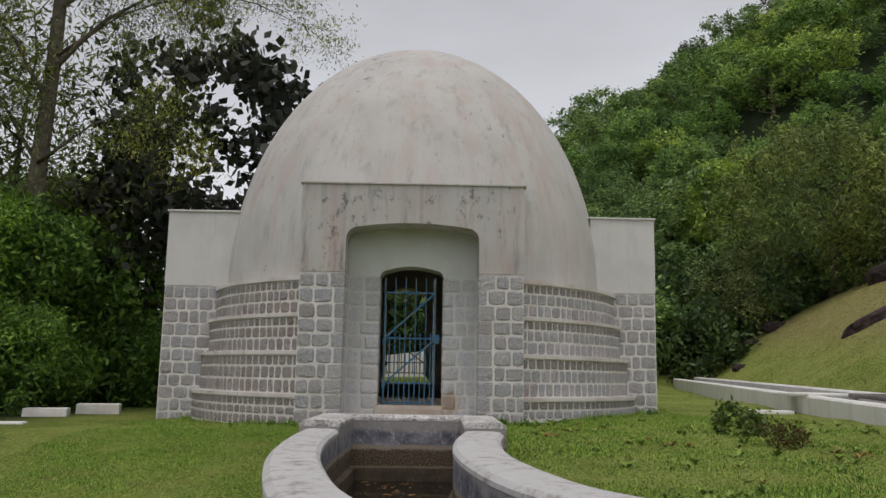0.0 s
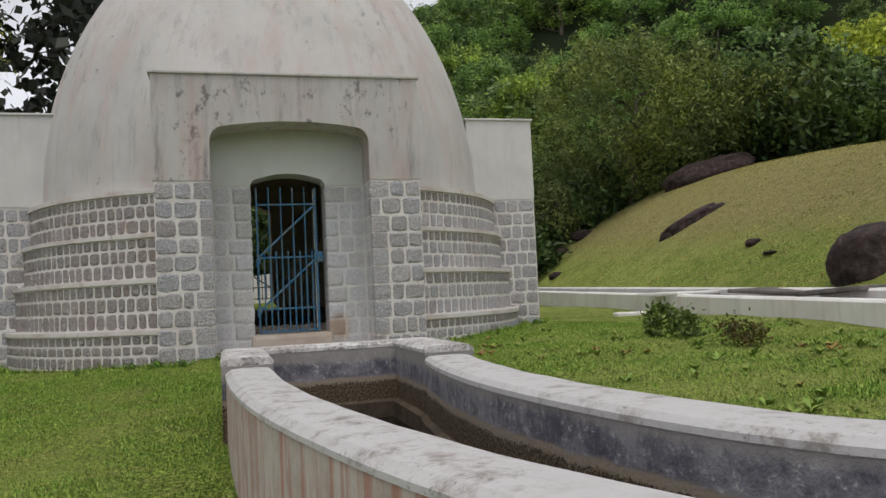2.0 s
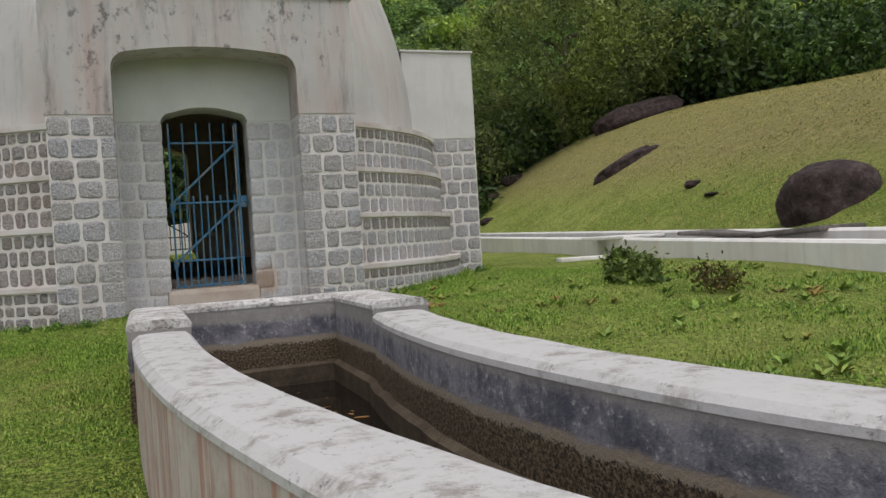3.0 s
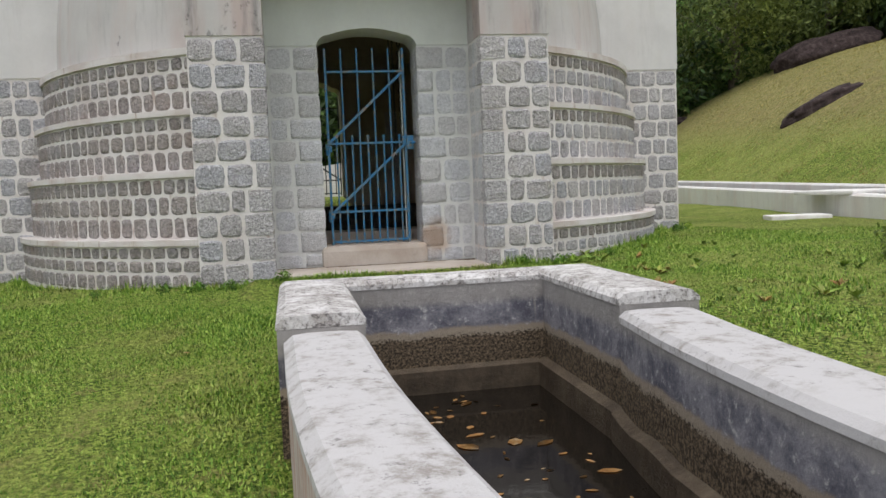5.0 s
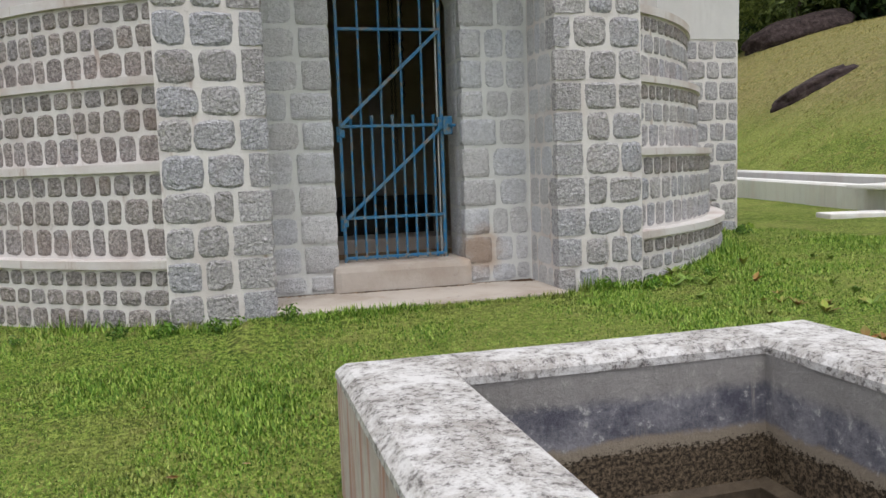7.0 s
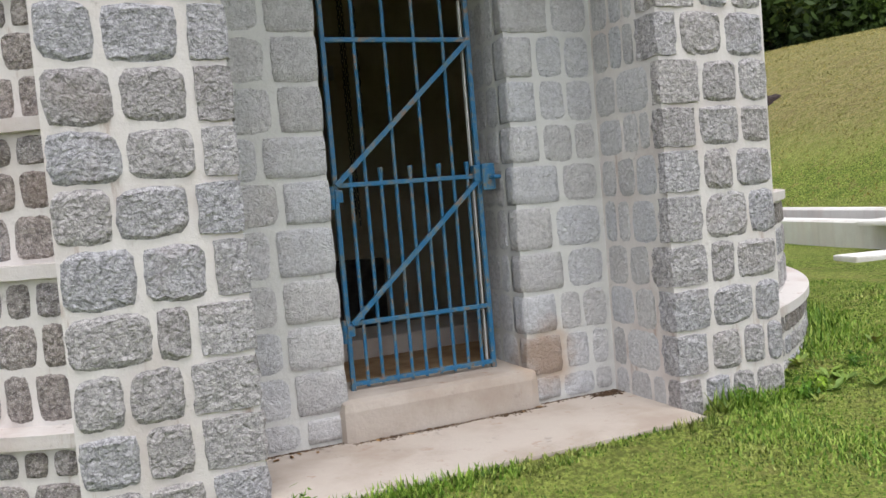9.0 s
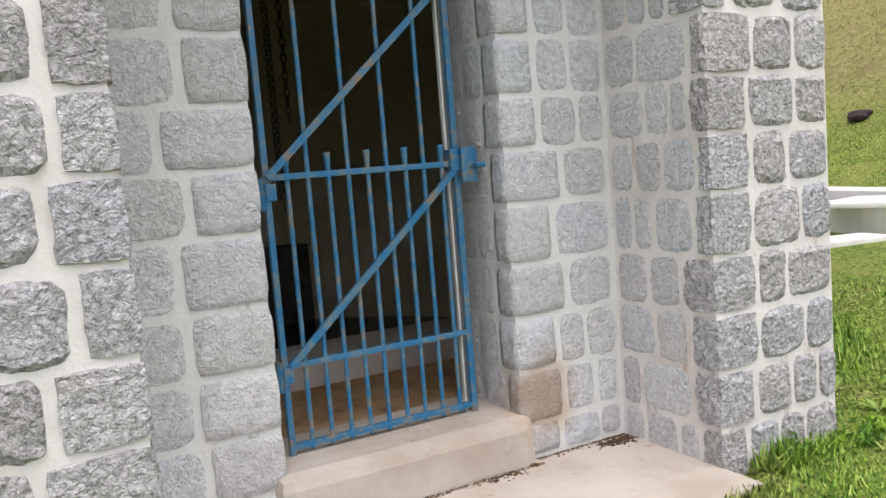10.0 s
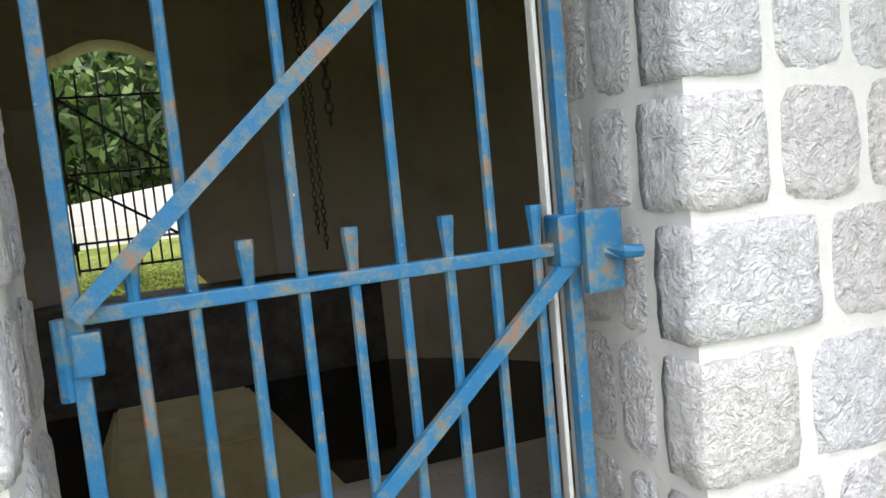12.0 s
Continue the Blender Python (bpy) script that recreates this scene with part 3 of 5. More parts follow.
# ---- round building ----
ROWS_Z = [-0.02, 0.18, 0.39, 0.60, 0.81, 1.04, 1.25, 1.45, 1.67, 1.89, 2.11]
NY, DY = 0.54, 0.96                         # niche wall: front and back
portal = tagged(thing("wall_portal", "white plastered entrance portal with stains over granite piers", "wall", kind="structure"))
bm = bmesh.new()
arch = arch_line(0.96, 2.60, 2.84, 0.18)
prism(bm, [(-1.61, 2.12), (-0.96, 2.12)] + arch + [(0.96, 2.12), (1.61, 2.12), (1.61, 3.40), (-1.61, 3.40)], 0.0, 1.1)
part("portal_head", bm, M_PORTAL, portal)
bm = bmesh.new()
box(bm, -1.64, 1.64, -0.025, 1.1, 3.40, 3.435, 0.01)
part("coping", bm, M_PLASTER, portal, "thin weathered coping")
piers = []
for s in (-1, 1):
    bm = bmesh.new()
    box(bm, min(s * 0.965, s * 1.6), max(s * 0.965, s * 1.6), 0.012, 1.5, -0.6, 2.12)
    piers.append(part("pier", bm, M_MORTAR, portal, "pier of rough granite blocks in pale mortar"))

niche = thing("wall_niche", "limewashed granite niche wall around the doorway", "wall", kind="structure")
DOOR = arch_line(0.475, 2.10, 2.28, 0.12, cx=-0.015)
bm = bmesh.new()
prism(bm, [(-1.2, 2.12), (-0.49, 2.12)] + [p for p in DOOR if p[1] > 2.125] + [(0.46, 2.12), (1.2, 2.12), (1.2, 3.2), (-1.2, 3.2)], NY - 0.012, DY)
part("niche_plaster", bm, M_NICHE, niche)
for s in (-1, 1):
    bm = bmesh.new()
    inner = 0.46 if s > 0 else -0.49
    box(bm, min(inner, s * 0.98), max(inner, s * 0.98), NY, DY, -0.3, 2.12)
    part("niche_side", bm, M_MORTAR_W, niche)

# entrance slab and door sill
bm = bmesh.new()
box(bm, -0.965, 0.965, -0.17, NY, -0.3, 0.045, 0.012)
slab = tagged(part("floor_entrance", bm, M_SLAB), "cracked buff cement entrance slab", "slab", kind="structure")
bm = bmesh.new()
box(bm, -0.53, 0.485, NY - 0.06, DY, 0.0, 0.235, 0.05)
sill = tagged(part("door_sill", bm, M_SLAB), "worn buff cement door step", "step", kind="structure")

# stepped drum
TIERS = [(3.97, -0.6, 0.36), (3.86, 0.36, 0.97), (3.75, 0.97, 1.53), (3.66, 1.53, 2.08)]
A_IN = [math.asin(1.45 / r) for r, _, _ in TIERS]


def arc_wall(bm, r0, r1, z0, z1, a0, a1, n):
    """A thick arc of wall; angles from the front, to the right."""
    pts = []
    for i in range(n + 1):
        a = a0 + (a1 - a0) * i / n
        s, c = math.sin(a), -math.cos(a)
        pts.append([bm.verts.new((r * s, CY + r * c, z)) for r, z in ((r1, z0), (r1, z1), (r0, z1), (r0, z0))])
    for p, q in zip(pts, pts[1:]):
        for k in range(4):
            bm.faces.new((p[k], p[(k + 1) % 4], q[(k + 1) % 4], q[k]))
    bm.faces.new(pts[0][::-1])
    bm.faces.new(pts[-1])


drum = thing("wall_drum", "round stepped drum of small granite blocks with cement ledges", "wall", kind="structure")
tier_parts = {}
for side in (-1, 1):
    for k, (r, z0, z1) in enumerate(TIERS):
        bm = bmesh.new()
        a0, a1 = A_IN[k], math.radians(164)
        arc_wall(bm, 3.2, r - 0.012, z0, z1, side * a0, side * math.radians(77), 32)
        arc_wall(bm, 3.2, r - 0.012, z0, z1, side * math.radians(103), side * a1, 32)
        tier_parts[side, k] = part("tier", bm, M_MORTAR, drum)
        bm = bmesh.new()
        for b0, b1 in ((a0, math.radians(76.5)), (math.radians(103.5), a1)):
            arc_wall(bm, r - 0.2 - (0.05 if k == 3 else 0), r + 0.022, z1 - 0.03, z1 + 0.022 + 0.012 * (k == 3), side * b0, side * b1, 32)
        part("ledge", bm, M_LEDGE, drum, "pinkish cement ledge with dark stains")


def shell(bm, radius, base, height, outward):
    seg, rings = 96, 40
    grid = []
    for j in range(rings + 1):
        t = (j / rings) * math.pi / 2
        rr, z = radius * math.cos(t) ** 0.97, base + height * math.sin(t)
        grid.append([(-0.06 + rr * math.sin(2 * math.pi * i / seg), CY - rr * math.cos(2 * math.pi * i / seg), z) for i in range(seg)])
    vs = [[bm.verts.new(p) for p in row] for row in grid[:-1]]
    top = bm.verts.new((0, CY, base + height))
    hidden = lambda q: (abs(q.x) < 1.45 and q.y < 1.5 and q.z < 3.3) or (abs(q.x) < 1.25 and q.y > 6.2 and q.z < 2.9)
    for j in range(rings):
        for i in range(seg):
            k = (i + 1) % seg
            f = (vs[j][i], vs[j][k], vs[j + 1][k], vs[j + 1][i]) if j < rings - 1 else (vs[j][i], vs[j][k], top)
            if not hidden(sum((v.co for v in f), Vector()) / len(f)):
                bm.faces.new(f)


bm = bmesh.new()
shell(bm, 3.44, 2.08, 4.74, True)
dome = tagged(part("dome_roof", bm, M_PLASTER, smooth=True), "tall egg-shaped white plaster dome with mould streaks", "dome", kind="structure")
bm = bmesh.new()
shell(bm, 3.22, 2.0, 4.5, False)
tagged(part("ceiling", bm, M_INNER, smooth=True), "dim stained inside of the dome", "ceiling", kind="structure")

# inner wall of the drum, in front of the tier cores
bm = bmesh.new()
for s in (-1, 1):
    arc_wall(bm, 3.15, 3.21, -1.0, 2.1, s * math.asin(1.4 / 3.2), s * math.radians(77), 32)
    arc_wall(bm, 3.15, 3.21, -1.0, 2.1, s * math.radians(103), s * math.radians(160), 32)
    arc_wall(bm, 3.15, 3.21, -1.0, 0.2, s * math.radians(77), s * math.radians(103), 8)
tagged(part("wall_inner", bm, M_INNER, smooth=False), "stained tan inner wall of the round chamber", "wall", kind="structure")

# rear wall with its doorway
RX = -0.33
bm = bmesh.new()
rear = arch_line(0.47, 2.40, 2.63, 0.12, cx=RX)
prism(bm, [(-1.5, -1.0), (RX - 0.47, 0.66)] + rear + [(RX + 0.47, 0.66), (1.5, -1.0), (1.5, 3.1), (-1.5, 3.1)], 6.9, 7.5)
tagged(part("wall_rear", bm, M_INNER), "tan rear wall with an arched doorway", "wall", kind="structure")

# chamber floor, kerb, pool, block
bm = bmesh.new()
box(bm, -1.6, 1.6, DY - 0.02, 1.72, -0.6, 0.19, 0.01)
tagged(part("floor_chamber", bm, M_INFLOOR), "brown cement floor inside the doorway", "floor", kind="structure")
bm = bmesh.new()
box(bm, -2.6, 2.6, 1.70, 2.2, -0.9, 0.31, 0.02)
tagged(part("kerb", bm, M_SLAB), "stained cement kerb beside the pool", "kerb", kind="structure")
bm = bmesh.new()
box(bm, -3.0, 3.0, 6.45, 6.95, -0.9, 0.5, 0.02)
tagged(part("kerb_rear", bm, M_DARKCON), "dark wet cement ledge under the rear wall", "kerb", kind="structure")
bm = bmesh.new()
bmesh.ops.create_circle(bm, cap_ends=True, segments=64, radius=3.18, matrix=Matrix.Translation((0, CY, -0.35)))
tagged(part("water_chamber", bm, M_WATER), "black still water in the chamber pool", "water", kind="structure")

bm = bmesh.new()
lo = [(-0.85, 3.3, -0.5), (0.75, 3.3, -0.5), (0.55, 5.3, -0.5), (-0.75, 5.3, -0.5)]
hi = [(-0.55, 3.9, 0.0), (0.36, 3.9, 0.0), (0.28, 5.05, 0.0), (-0.55, 5.05, 0.0)]
a, c = [bm.verts.new(p) for p in lo], [bm.verts.new(p) for p in hi]
bm.faces.new(c)
bm.faces.new(a[::-1])
for i in range(4):
    bm.faces.new((a[i], a[(i + 1) % 4], c[(i + 1) % 4], c[i]))
bmesh.ops.bevel(bm, geom=list(bm.edges), offset=0.02, segments=2, affect="EDGES")
tagged(part("plinth_block", bm, M_OCHRE), "ochre tapered concrete block standing in dark water", "block")

# buttress wings
wings = {}
for s in (-1, 1):
    w = thing("wall_wing", "white plastered buttress above grey granite blocks", "wall", kind="structure")
    x0, x1 = (3.06, 4.19) if s > 0 else (-4.39, -3.06)
    bm = bmesh.new()
    box(bm, x0, x1, 2.62, 5.0, 2.3, 3.46)
    box(bm, x0, x1, 2.62, 3.3, 2.15, 2.3)
    part("wing_head", bm, M_WING, w)
    bm = bmesh.new()
    box(bm, x0 - 0.025, x1 + 0.025, 2.59, 5.03, 3.46, 3.495, 0.012)
    part("coping", bm, M_WING, w, "thin weathered coping")
    bm = bmesh.new()
    box(bm, x0 + 0.008, x1 - 0.008, 2.632, 3.1, -0.6, 2.15)
    wings[s] = part("wing_base", bm, M_MORTAR, w)
    bm = bmesh.new()
    box(bm, x0 + 0.008, x1 - 0.008, 4.5, 4.98, -0.6, 2.3)
    part("wing_base", bm, M_MORTAR, w)

# ---- gate ----


def bar(bm, a, b, r, sides=8):
    return tube(bm, [a, b], [r, r], sides)


def iron_gate(name, label, x0, x1, y, z0, zlow, zmid, ztop, zend, material, lock=True):
    g = thing(name, label, "gate")
    w = (x1 - x0) * (1.02 if lock else 1.0)
    for x, nm in ((x0, "hinge_stile"), (x1, "lock_stile")):
        bm = bmesh.new()
        sw = 0.012 if nm == "lock_stile" and lock else 0.011
        box(bm, x - sw, x + sw, y - 0.012, y + 0.012, z0 - 0.02, zend, 0.003)
        part(nm, bm, material, g)
    for z, nm in ((z0 + 0.02, "bottom_rail"), (zlow, "lower_rail"), (zmid, "middle_rail"), (ztop, "top_rail")):
        bm = bmesh.new()
        box(bm, x0, x1, y - 0.011, y + 0.011, z - 0.011, z + 0.011, 0.003)
        part(nm, bm, material, g)
    for i in range(1, 5):
        x = x0 + w * i / 5
        bm = bmesh.new()
        bar(bm, (x, y, z0), (x, y, zend), 0.009)
        part("long_bar", bm, material, g)
    for i in range(5):
        x = x0 + w * (i + 0.5) / 5
        bm = bmesh.new()
        tube(bm, [(x, y, z0), (x, y, zmid + 0.02), (x, y, zmid + 0.065), (x, y, zmid + 0.075)], [0.009, 0.009, 0.0135, 0.013])
        part("short_bar", bm, material, g)
    for (xa, za), (xb, zb) in (((x0 + 0.02, zlow), (x1 - 0.01, zmid - 0.02)), ((x0, zmid), (x1, ztop))) if lock else (((x1, zlow), (x0, zmid - 0.02)), ((x1, zmid), (x0, ztop))):
        bm = bmesh.new()
        d = Vector((xb - xa, 0, zb - za))
        nrm = Vector((-d.z, 0, d.x)).normalized() * 0.0125
        vs = [bm.verts.new(Vector((xa, yy, za)) + o) for yy in (y - 0.026, y - 0.0125) for o in (nrm, -nrm)]
        ve = [bm.verts.new(Vector((xb, yy, zb)) + o) for yy in (y - 0.026, y - 0.0125) for o in (nrm, -nrm)]
        for q in ((0, 1, 3, 2),):
            bm.faces.new([vs[k] for k in q])
            bm.faces.new([ve[k] for k in q[::-1]])
        for k, l in ((0, 1), (1, 3), (3, 2), (2, 0)):
            bm.faces.new((vs[k], vs[l], ve[l], ve[k]))
        part("diagonal_brace", bm, material, g)
    for z in (zlow - 0.03, zmid - 0.05):
        bm = bmesh.new()
        box(bm, x0 - 0.008, x0 + 0.03, y - 0.018, y + 0.018, z - 0.03, z + 0.03, 0.005)
        tube(bm, [(x0 - 0.018, y, z - 0.06), (x0 - 0.018, y, z + 0.05)], 0.012)
        part("hinge", bm, material, g)
    if lock:
        bm = bmesh.new()
        box(bm, x1 + 0.002, x1 + 0.072, y - 0.05, y - 0.031, zmid - 0.075, zmid + 0.06, 0.006)
        lb = part("lock_box", bm, material, g)
        bm = bmesh.new()
        tube(bm, [(x1 + 0.04, y - 0.048, zmid - 0.01), (x1 + 0.055, y - 0.075, zmid - 0.01), (x1 + 0.085, y - 0.08, zmid - 0.012)], [0.010, 0.012, 0.010])
        part("latch_lever", bm, material, lb)
        bm = bmesh.new()
        box(bm, x1 - 0.035, x1 + 0.012, y - 0.03, y + 0.02, zmid - 0.03, zmid + 0.055, 0.005)
        part("lock_plate", bm, material, g)
    return g


gate = iron_gate("iron_gate", "chipped blue-painted iron bar gate, shut, in the stone doorway", -0.41, 0.34, 0.70, 0.245, 0.555, 1.215, 1.90, 2.12, M_BLUE)
bm = bmesh.new()
box(bm, 0.313, 0.322, 0.716, 0.74, 0.235, 2.1, 0.004)
part("jamb_fillet", bm, M_MORTAR_W, gate, "pale cement fillet along the gate post")
rg = iron_gate("iron_gate", "dark iron bar gate in the rear doorway", RX - 0.43, RX + 0.43, 7.2, 0.70, 0.95, 1.55, 2.2, 2.4, M_IRON, lock=False)

# ---- water trough ----
trough = thing("water_trough", "long curving cement water trough with worn white rim", "trough")


def swept_wall(name, outer, inner, zb, zt, inner_mat, outer_mat, label, cap=None):
    """A wall between two lines: body with its two faces, and a chamfered cap."""
    bm = bmesh.new()
    o = [[bm.verts.new((p.x, p.y, z)) for z in (zb, zt - 0.05)] for p in outer]
    i = [[bm.verts.new((p.x, p.y, z)) for z in (zb, zt - 0.05)] for p in inner]
    for k in range(len(outer) - 1):
        f = bm.faces.new((o[k][0], o[k + 1][0], o[k + 1][1], o[k][1]))
        f.material_index = 1
        f = bm.faces.new((i[k][0], i[k + 1][0], i[k + 1][1], i[k][1]))
        f.material_index = 0
        bm.faces.new((o[k][1], o[k + 1][1], i[k + 1][1], i[k][1]))
        bm.faces.new((o[k][0], o[k + 1][0], i[k + 1][0], i[k][0]))
    for k in (0, -1):
        bm.faces.new((o[k][0], o[k][1], i[k][1], i[k][0]))
    body = part("trough_wall", bm, [inner_mat, outer_mat], trough, label)
    bm = bmesh.new()
    rows = []
    n = len(outer)
    for k in range(n):
        a, b = outer[k], inner[k]
        d = (b - a).normalized()
        w = 0.012 * noise.noise((a.x * 2.5, a.y * 2.5, 5))
        prof = [(a - d * 0.006, zt - 0.052), (a - d * 0.004, zt - 0.03), (a + d * 0.035, zt + w * 0.4), (a + d * 0.10, zt + 0.006 + w * 0.5),
                (b - d * 0.10, zt + 0.006 + w * 0.5), (b - d * 0.025, zt + w * 0.4), (b + d * 0.004, zt - 0.025), (b + d * 0.006, zt - 0.052)]
        rows.append([bm.verts.new((p.x, p.y, z)) for p, z in prof])
    for p, q in zip(rows, rows[1:]):
        for k in range(8):
            bm.faces.new((p[k], p[(k + 1) % 8], q[(k + 1) % 8], q[k]))
    bm.faces.new(rows[0])
    bm.faces.new(rows[-1][::-1])
    part("rim", bm, cap or M_CAP, trough, "worn white painted rim with dirt")
    return body


swept_wall("left", L_OUT, L_IN, -1.2, 0.17, M_COAT, M_OUTER, "rust-streaked wall, blue-grey inside")
swept_wall("right", R_OUT, R_IN, -1.2, 0.17, M_COAT, M_OUTER, "wall with blue-grey inner coating")
# raised square end: two short sides and the head wall
V2 = lambda *p: [Vector(q) for q in p]
swept_wall("end", V2((-0.89, -3.84), (-0.89, -3.1), (-0.89, -2.38), (0.1, -2.38), (1.03, -2.38), (1.03, -3.1), (1.03, -3.80)),
           V2((-0.52, -3.84), (-0.52, -3.1), (-0.52, -2.65), (0.1, -2.65), (0.64, -2.65), (0.64, -3.1), (0.64, -3.80)), -1.2, 0.245, M_COAT, M_OUTER,
           "raised square end of the trough", M_CAP_DIRTY)
# wet plinth inside, along the walls
for a, b in ((offset(L_IN, -0.02), offset(L_IN, 0.05)), (offset(R_IN, 0.02), offset(R_IN, -0.05)),
             (V2((0.66, -2.6), (0.66, -3.84)), V2((0.59, -2.6), (0.59, -3.84))), (V2((-0.54, -2.6), (-0.54, -3.84)), V2((-0.47, -2.6), (-0.47, -3.84))),
             (V2((-0.5, -2.63), (0.6, -2.63)), V2((-0.5, -2.69), (0.6, -2.69)))):
    bm = bmesh.new()
    rows = []
    for k in range(len(a)):
        w = 0.03 * noise.noise((a[k].x * 4, a[k].y * 4, 1))
        rows.append([bm.verts.new((p.x, p.y, z)) for p, z in ((a[k], -1.1), (a[k], -0.27 + w), (b[k], -0.30 + w), (b[k], -1.1))])
    for p, q in zip(rows, rows[1:]):
        for k in range(4):
            bm.faces.new((p[k], p[(k + 1) % 4], q[(k + 1) % 4], q[k]))
    bm.faces.new(rows[0])
    bm.faces.new(rows[-1][::-1])
    part("plinth", bm, M_PLINTH, trough, "wet slimy brown footing")
bm = bmesh.new()
lw, rw = [Vector((-0.7, -2.5))] + offset(L_OUT, 0.16), [Vector((0.8, -2.5))] + offset(R_IN, 0.18)
n = min(len(lw), len(rw))
va = [bm.verts.new((p.x, p.y, -0.43)) for p in lw[:n]]
vb = [bm.verts.new((p.x, p.y, -0.43)) for p in rw[:n]]
for k in range(n - 1):
    bm.faces.new((va[k], va[k + 1], vb[k + 1], vb[k]))
tagged(part("water_trough_pool", bm, M_WATER), "black water with floating leaves in the trough", "water", kind="structure")

# ---- channel along the bank ----
channel = thing("wall_channel", "low whitewashed channel wall along the foot of the bank", "wall", kind="structure")


def channel_line(dx):
    return [Vector((6.3 + dx + 0.19 * y, y)) for y in np.arange(-14, 26.1, 2.0)]


def low_wall(dx, w, zb, top, material, name):
    bm = bmesh.new()
    rows = []
    for p in channel_line(dx):
        zt = top + 0.012 * (p.y + 2)
        rows.append([bm.verts.new(q) for q in ((p.x, p.y, zb), (p.x, p.y, zt - 0.03), (p.x + 0.03, p.y, zt), (p.x + w - 0.03, p.y, zt), (p.x + w, p.y, zt - 0.03), (p.x + w, p.y, zb))])
    for p, q in zip(rows, rows[1:]):
        for k in range(6):
            bm.faces.new((p[k], p[(k + 1) % 6], q[(k + 1) % 6], q[k]))
    bm.faces.new(rows[0])
    bm.faces.new(rows[-1][::-1])
    return part(name, bm, material, channel)


low_wall(0.0, 0.28, -0.5, 0.38, M_CHANNEL, "near_wall")
low_wall(0.95, 0.25, -0.5, 0.46, M_CHANNEL, "far_wall")
low_wall(0.28, 0.67, -0.5, 0.16, M_DARKCON, "channel_bed")

# ---- vegetation ----


def leaf_cloud(name, seed, clumps, leaves, radius, squash, leaf, spread, material, aspect=0.45, droop=0.25):
    """A crown: clumps scattered through an uneven volume, each a spray of small pointed leaves."""
    rs = np.random.RandomState(seed)
    d = rs.normal(size=(clumps, 3))
    d /= np.linalg.norm(d, axis=1)[:, None]
    lobes = rs.normal(size=(7, 3))
    lobes /= np.linalg.norm(lobes, axis=1)[:, None]
    bulge = 0.72 + 0.42 * np.max(np.clip(d @ lobes.T, 0, 1) ** 3, axis=1)
    centres = d * (radius * bulge * rs.uniform(0.45, 1.0, clumps) ** 0.5)[:, None]
    centres[:, 2] *= squash
    n = clumps * leaves
    c = np.repeat(centres, leaves, axis=0) + rs.normal(size=(n, 3)) * spread * rs.uniform(0.5, 1.2, (n, 1))
    u = rs.normal(size=(n, 3))
    u[:, 2] -= droop
    u /= np.linalg.norm(u, axis=1)[:, None]
    w = np.cross(u, rs.normal(size=(n, 3)))
    w /= np.linalg.norm(w, axis=1)[:, None] + 1e-9
    s = leaf * rs.uniform(0.6, 1.3, (n, 1))
    v = np.stack([c - u * s * 0.5, c + w * s * aspect * 0.5 - u * s * 0.05, c + u * s * 0.55, c - w * s * aspect * 0.5 - u * s * 0.05], axis=1).reshape(-1, 3)
    m = bpy.data.meshes.new(name)
    m.from_pydata(v.tolist(), [], [(4 * i, 4 * i + 1, 4 * i + 2, 4 * i + 3) for i in range(n)])
    m.materials.append(material)
    return m


def trunk_mesh(name, seed, height, r, limbs, reach, lean=0.3):
    rs = random.Random(seed)
    bm = bmesh.new()
    pts = [Vector((lean * (k / 6) ** 2 + rs.uniform(-0.04, 0.04) * height * 0.2, rs.uniform(-0.03, 0.03) * height * 0.2, height * k / 6 - 0.3 * (k == 0))) for k in range(7)]
    tube(bm, pts, [r * (1.25 - 0.17 * k) for k in range(7)], 8)
    for k in range(limbs):
        b = pts[rs.randint(2, 6)]
        a, e = rs.uniform(0, 6.28), rs.uniform(0.2, 1.0)
        q = [b]
        for j in range(1, 4):
            a += rs.uniform(-0.3, 0.3)
            q.append(b + Vector((math.cos(a), math.sin(a), e + rs.uniform(-0.2, 0.2))) * reach * j / 3)
        tube(bm, q, [r * 0.42, r * 0.28, r * 0.16, r * 0.05], 6)
    return mesh_of(bm, name, M_BARK, True)


def tree(name, label, category, trunk, crown, crown_z, parts_label=""):
    t = thing(name, label, category)
    a = new("trunk", trunk)
    a.parent = t
    c = new("crown", crown)
    c.parent = t
    c.location = (0, 0, crown_z)
    return t


rs = random.Random(11)
crowns = [leaf_cloud("crown", 20 + k, 84, 60, 3.3, sq, 0.33, 0.33, M_LEAF) for k, sq in enumerate((1.0, 1.25, 0.85, 1.1))]
forest_trunk = trunk_mesh("trunk", 5, 5.0, 0.16, 5, 2.0)
masters = [tree("forest_tree", "broad green tree in dense hillside forest", "tree", forest_trunk, c, 5.2) for c in crowns]
for m in masters:
    m["group"] = "trees of the hillside forest"
spots = []
placed_masters = 0
r = 42.0
while r < 116:
    step = 4.6 + (r - 42) * 0.03
    th = -9.0
    while th < 64:
        x, y = r * math.sin(radians(th)) + rs.uniform(-1.6, 1.6), -11 + r * math.cos(radians(th)) + rs.uniform(-1.6, 1.6)
        if not (x - (7.5 + 0.19 * y) > -1 and y < 28 and r < 46) and not (20 < th < 35 and r < 51):
            spots.append((x, y, rs.uniform(0.75, 1.2) * (1 + (r - 42) * 0.004)))
        th += math.degrees(step / r)
    r += step * 0.92
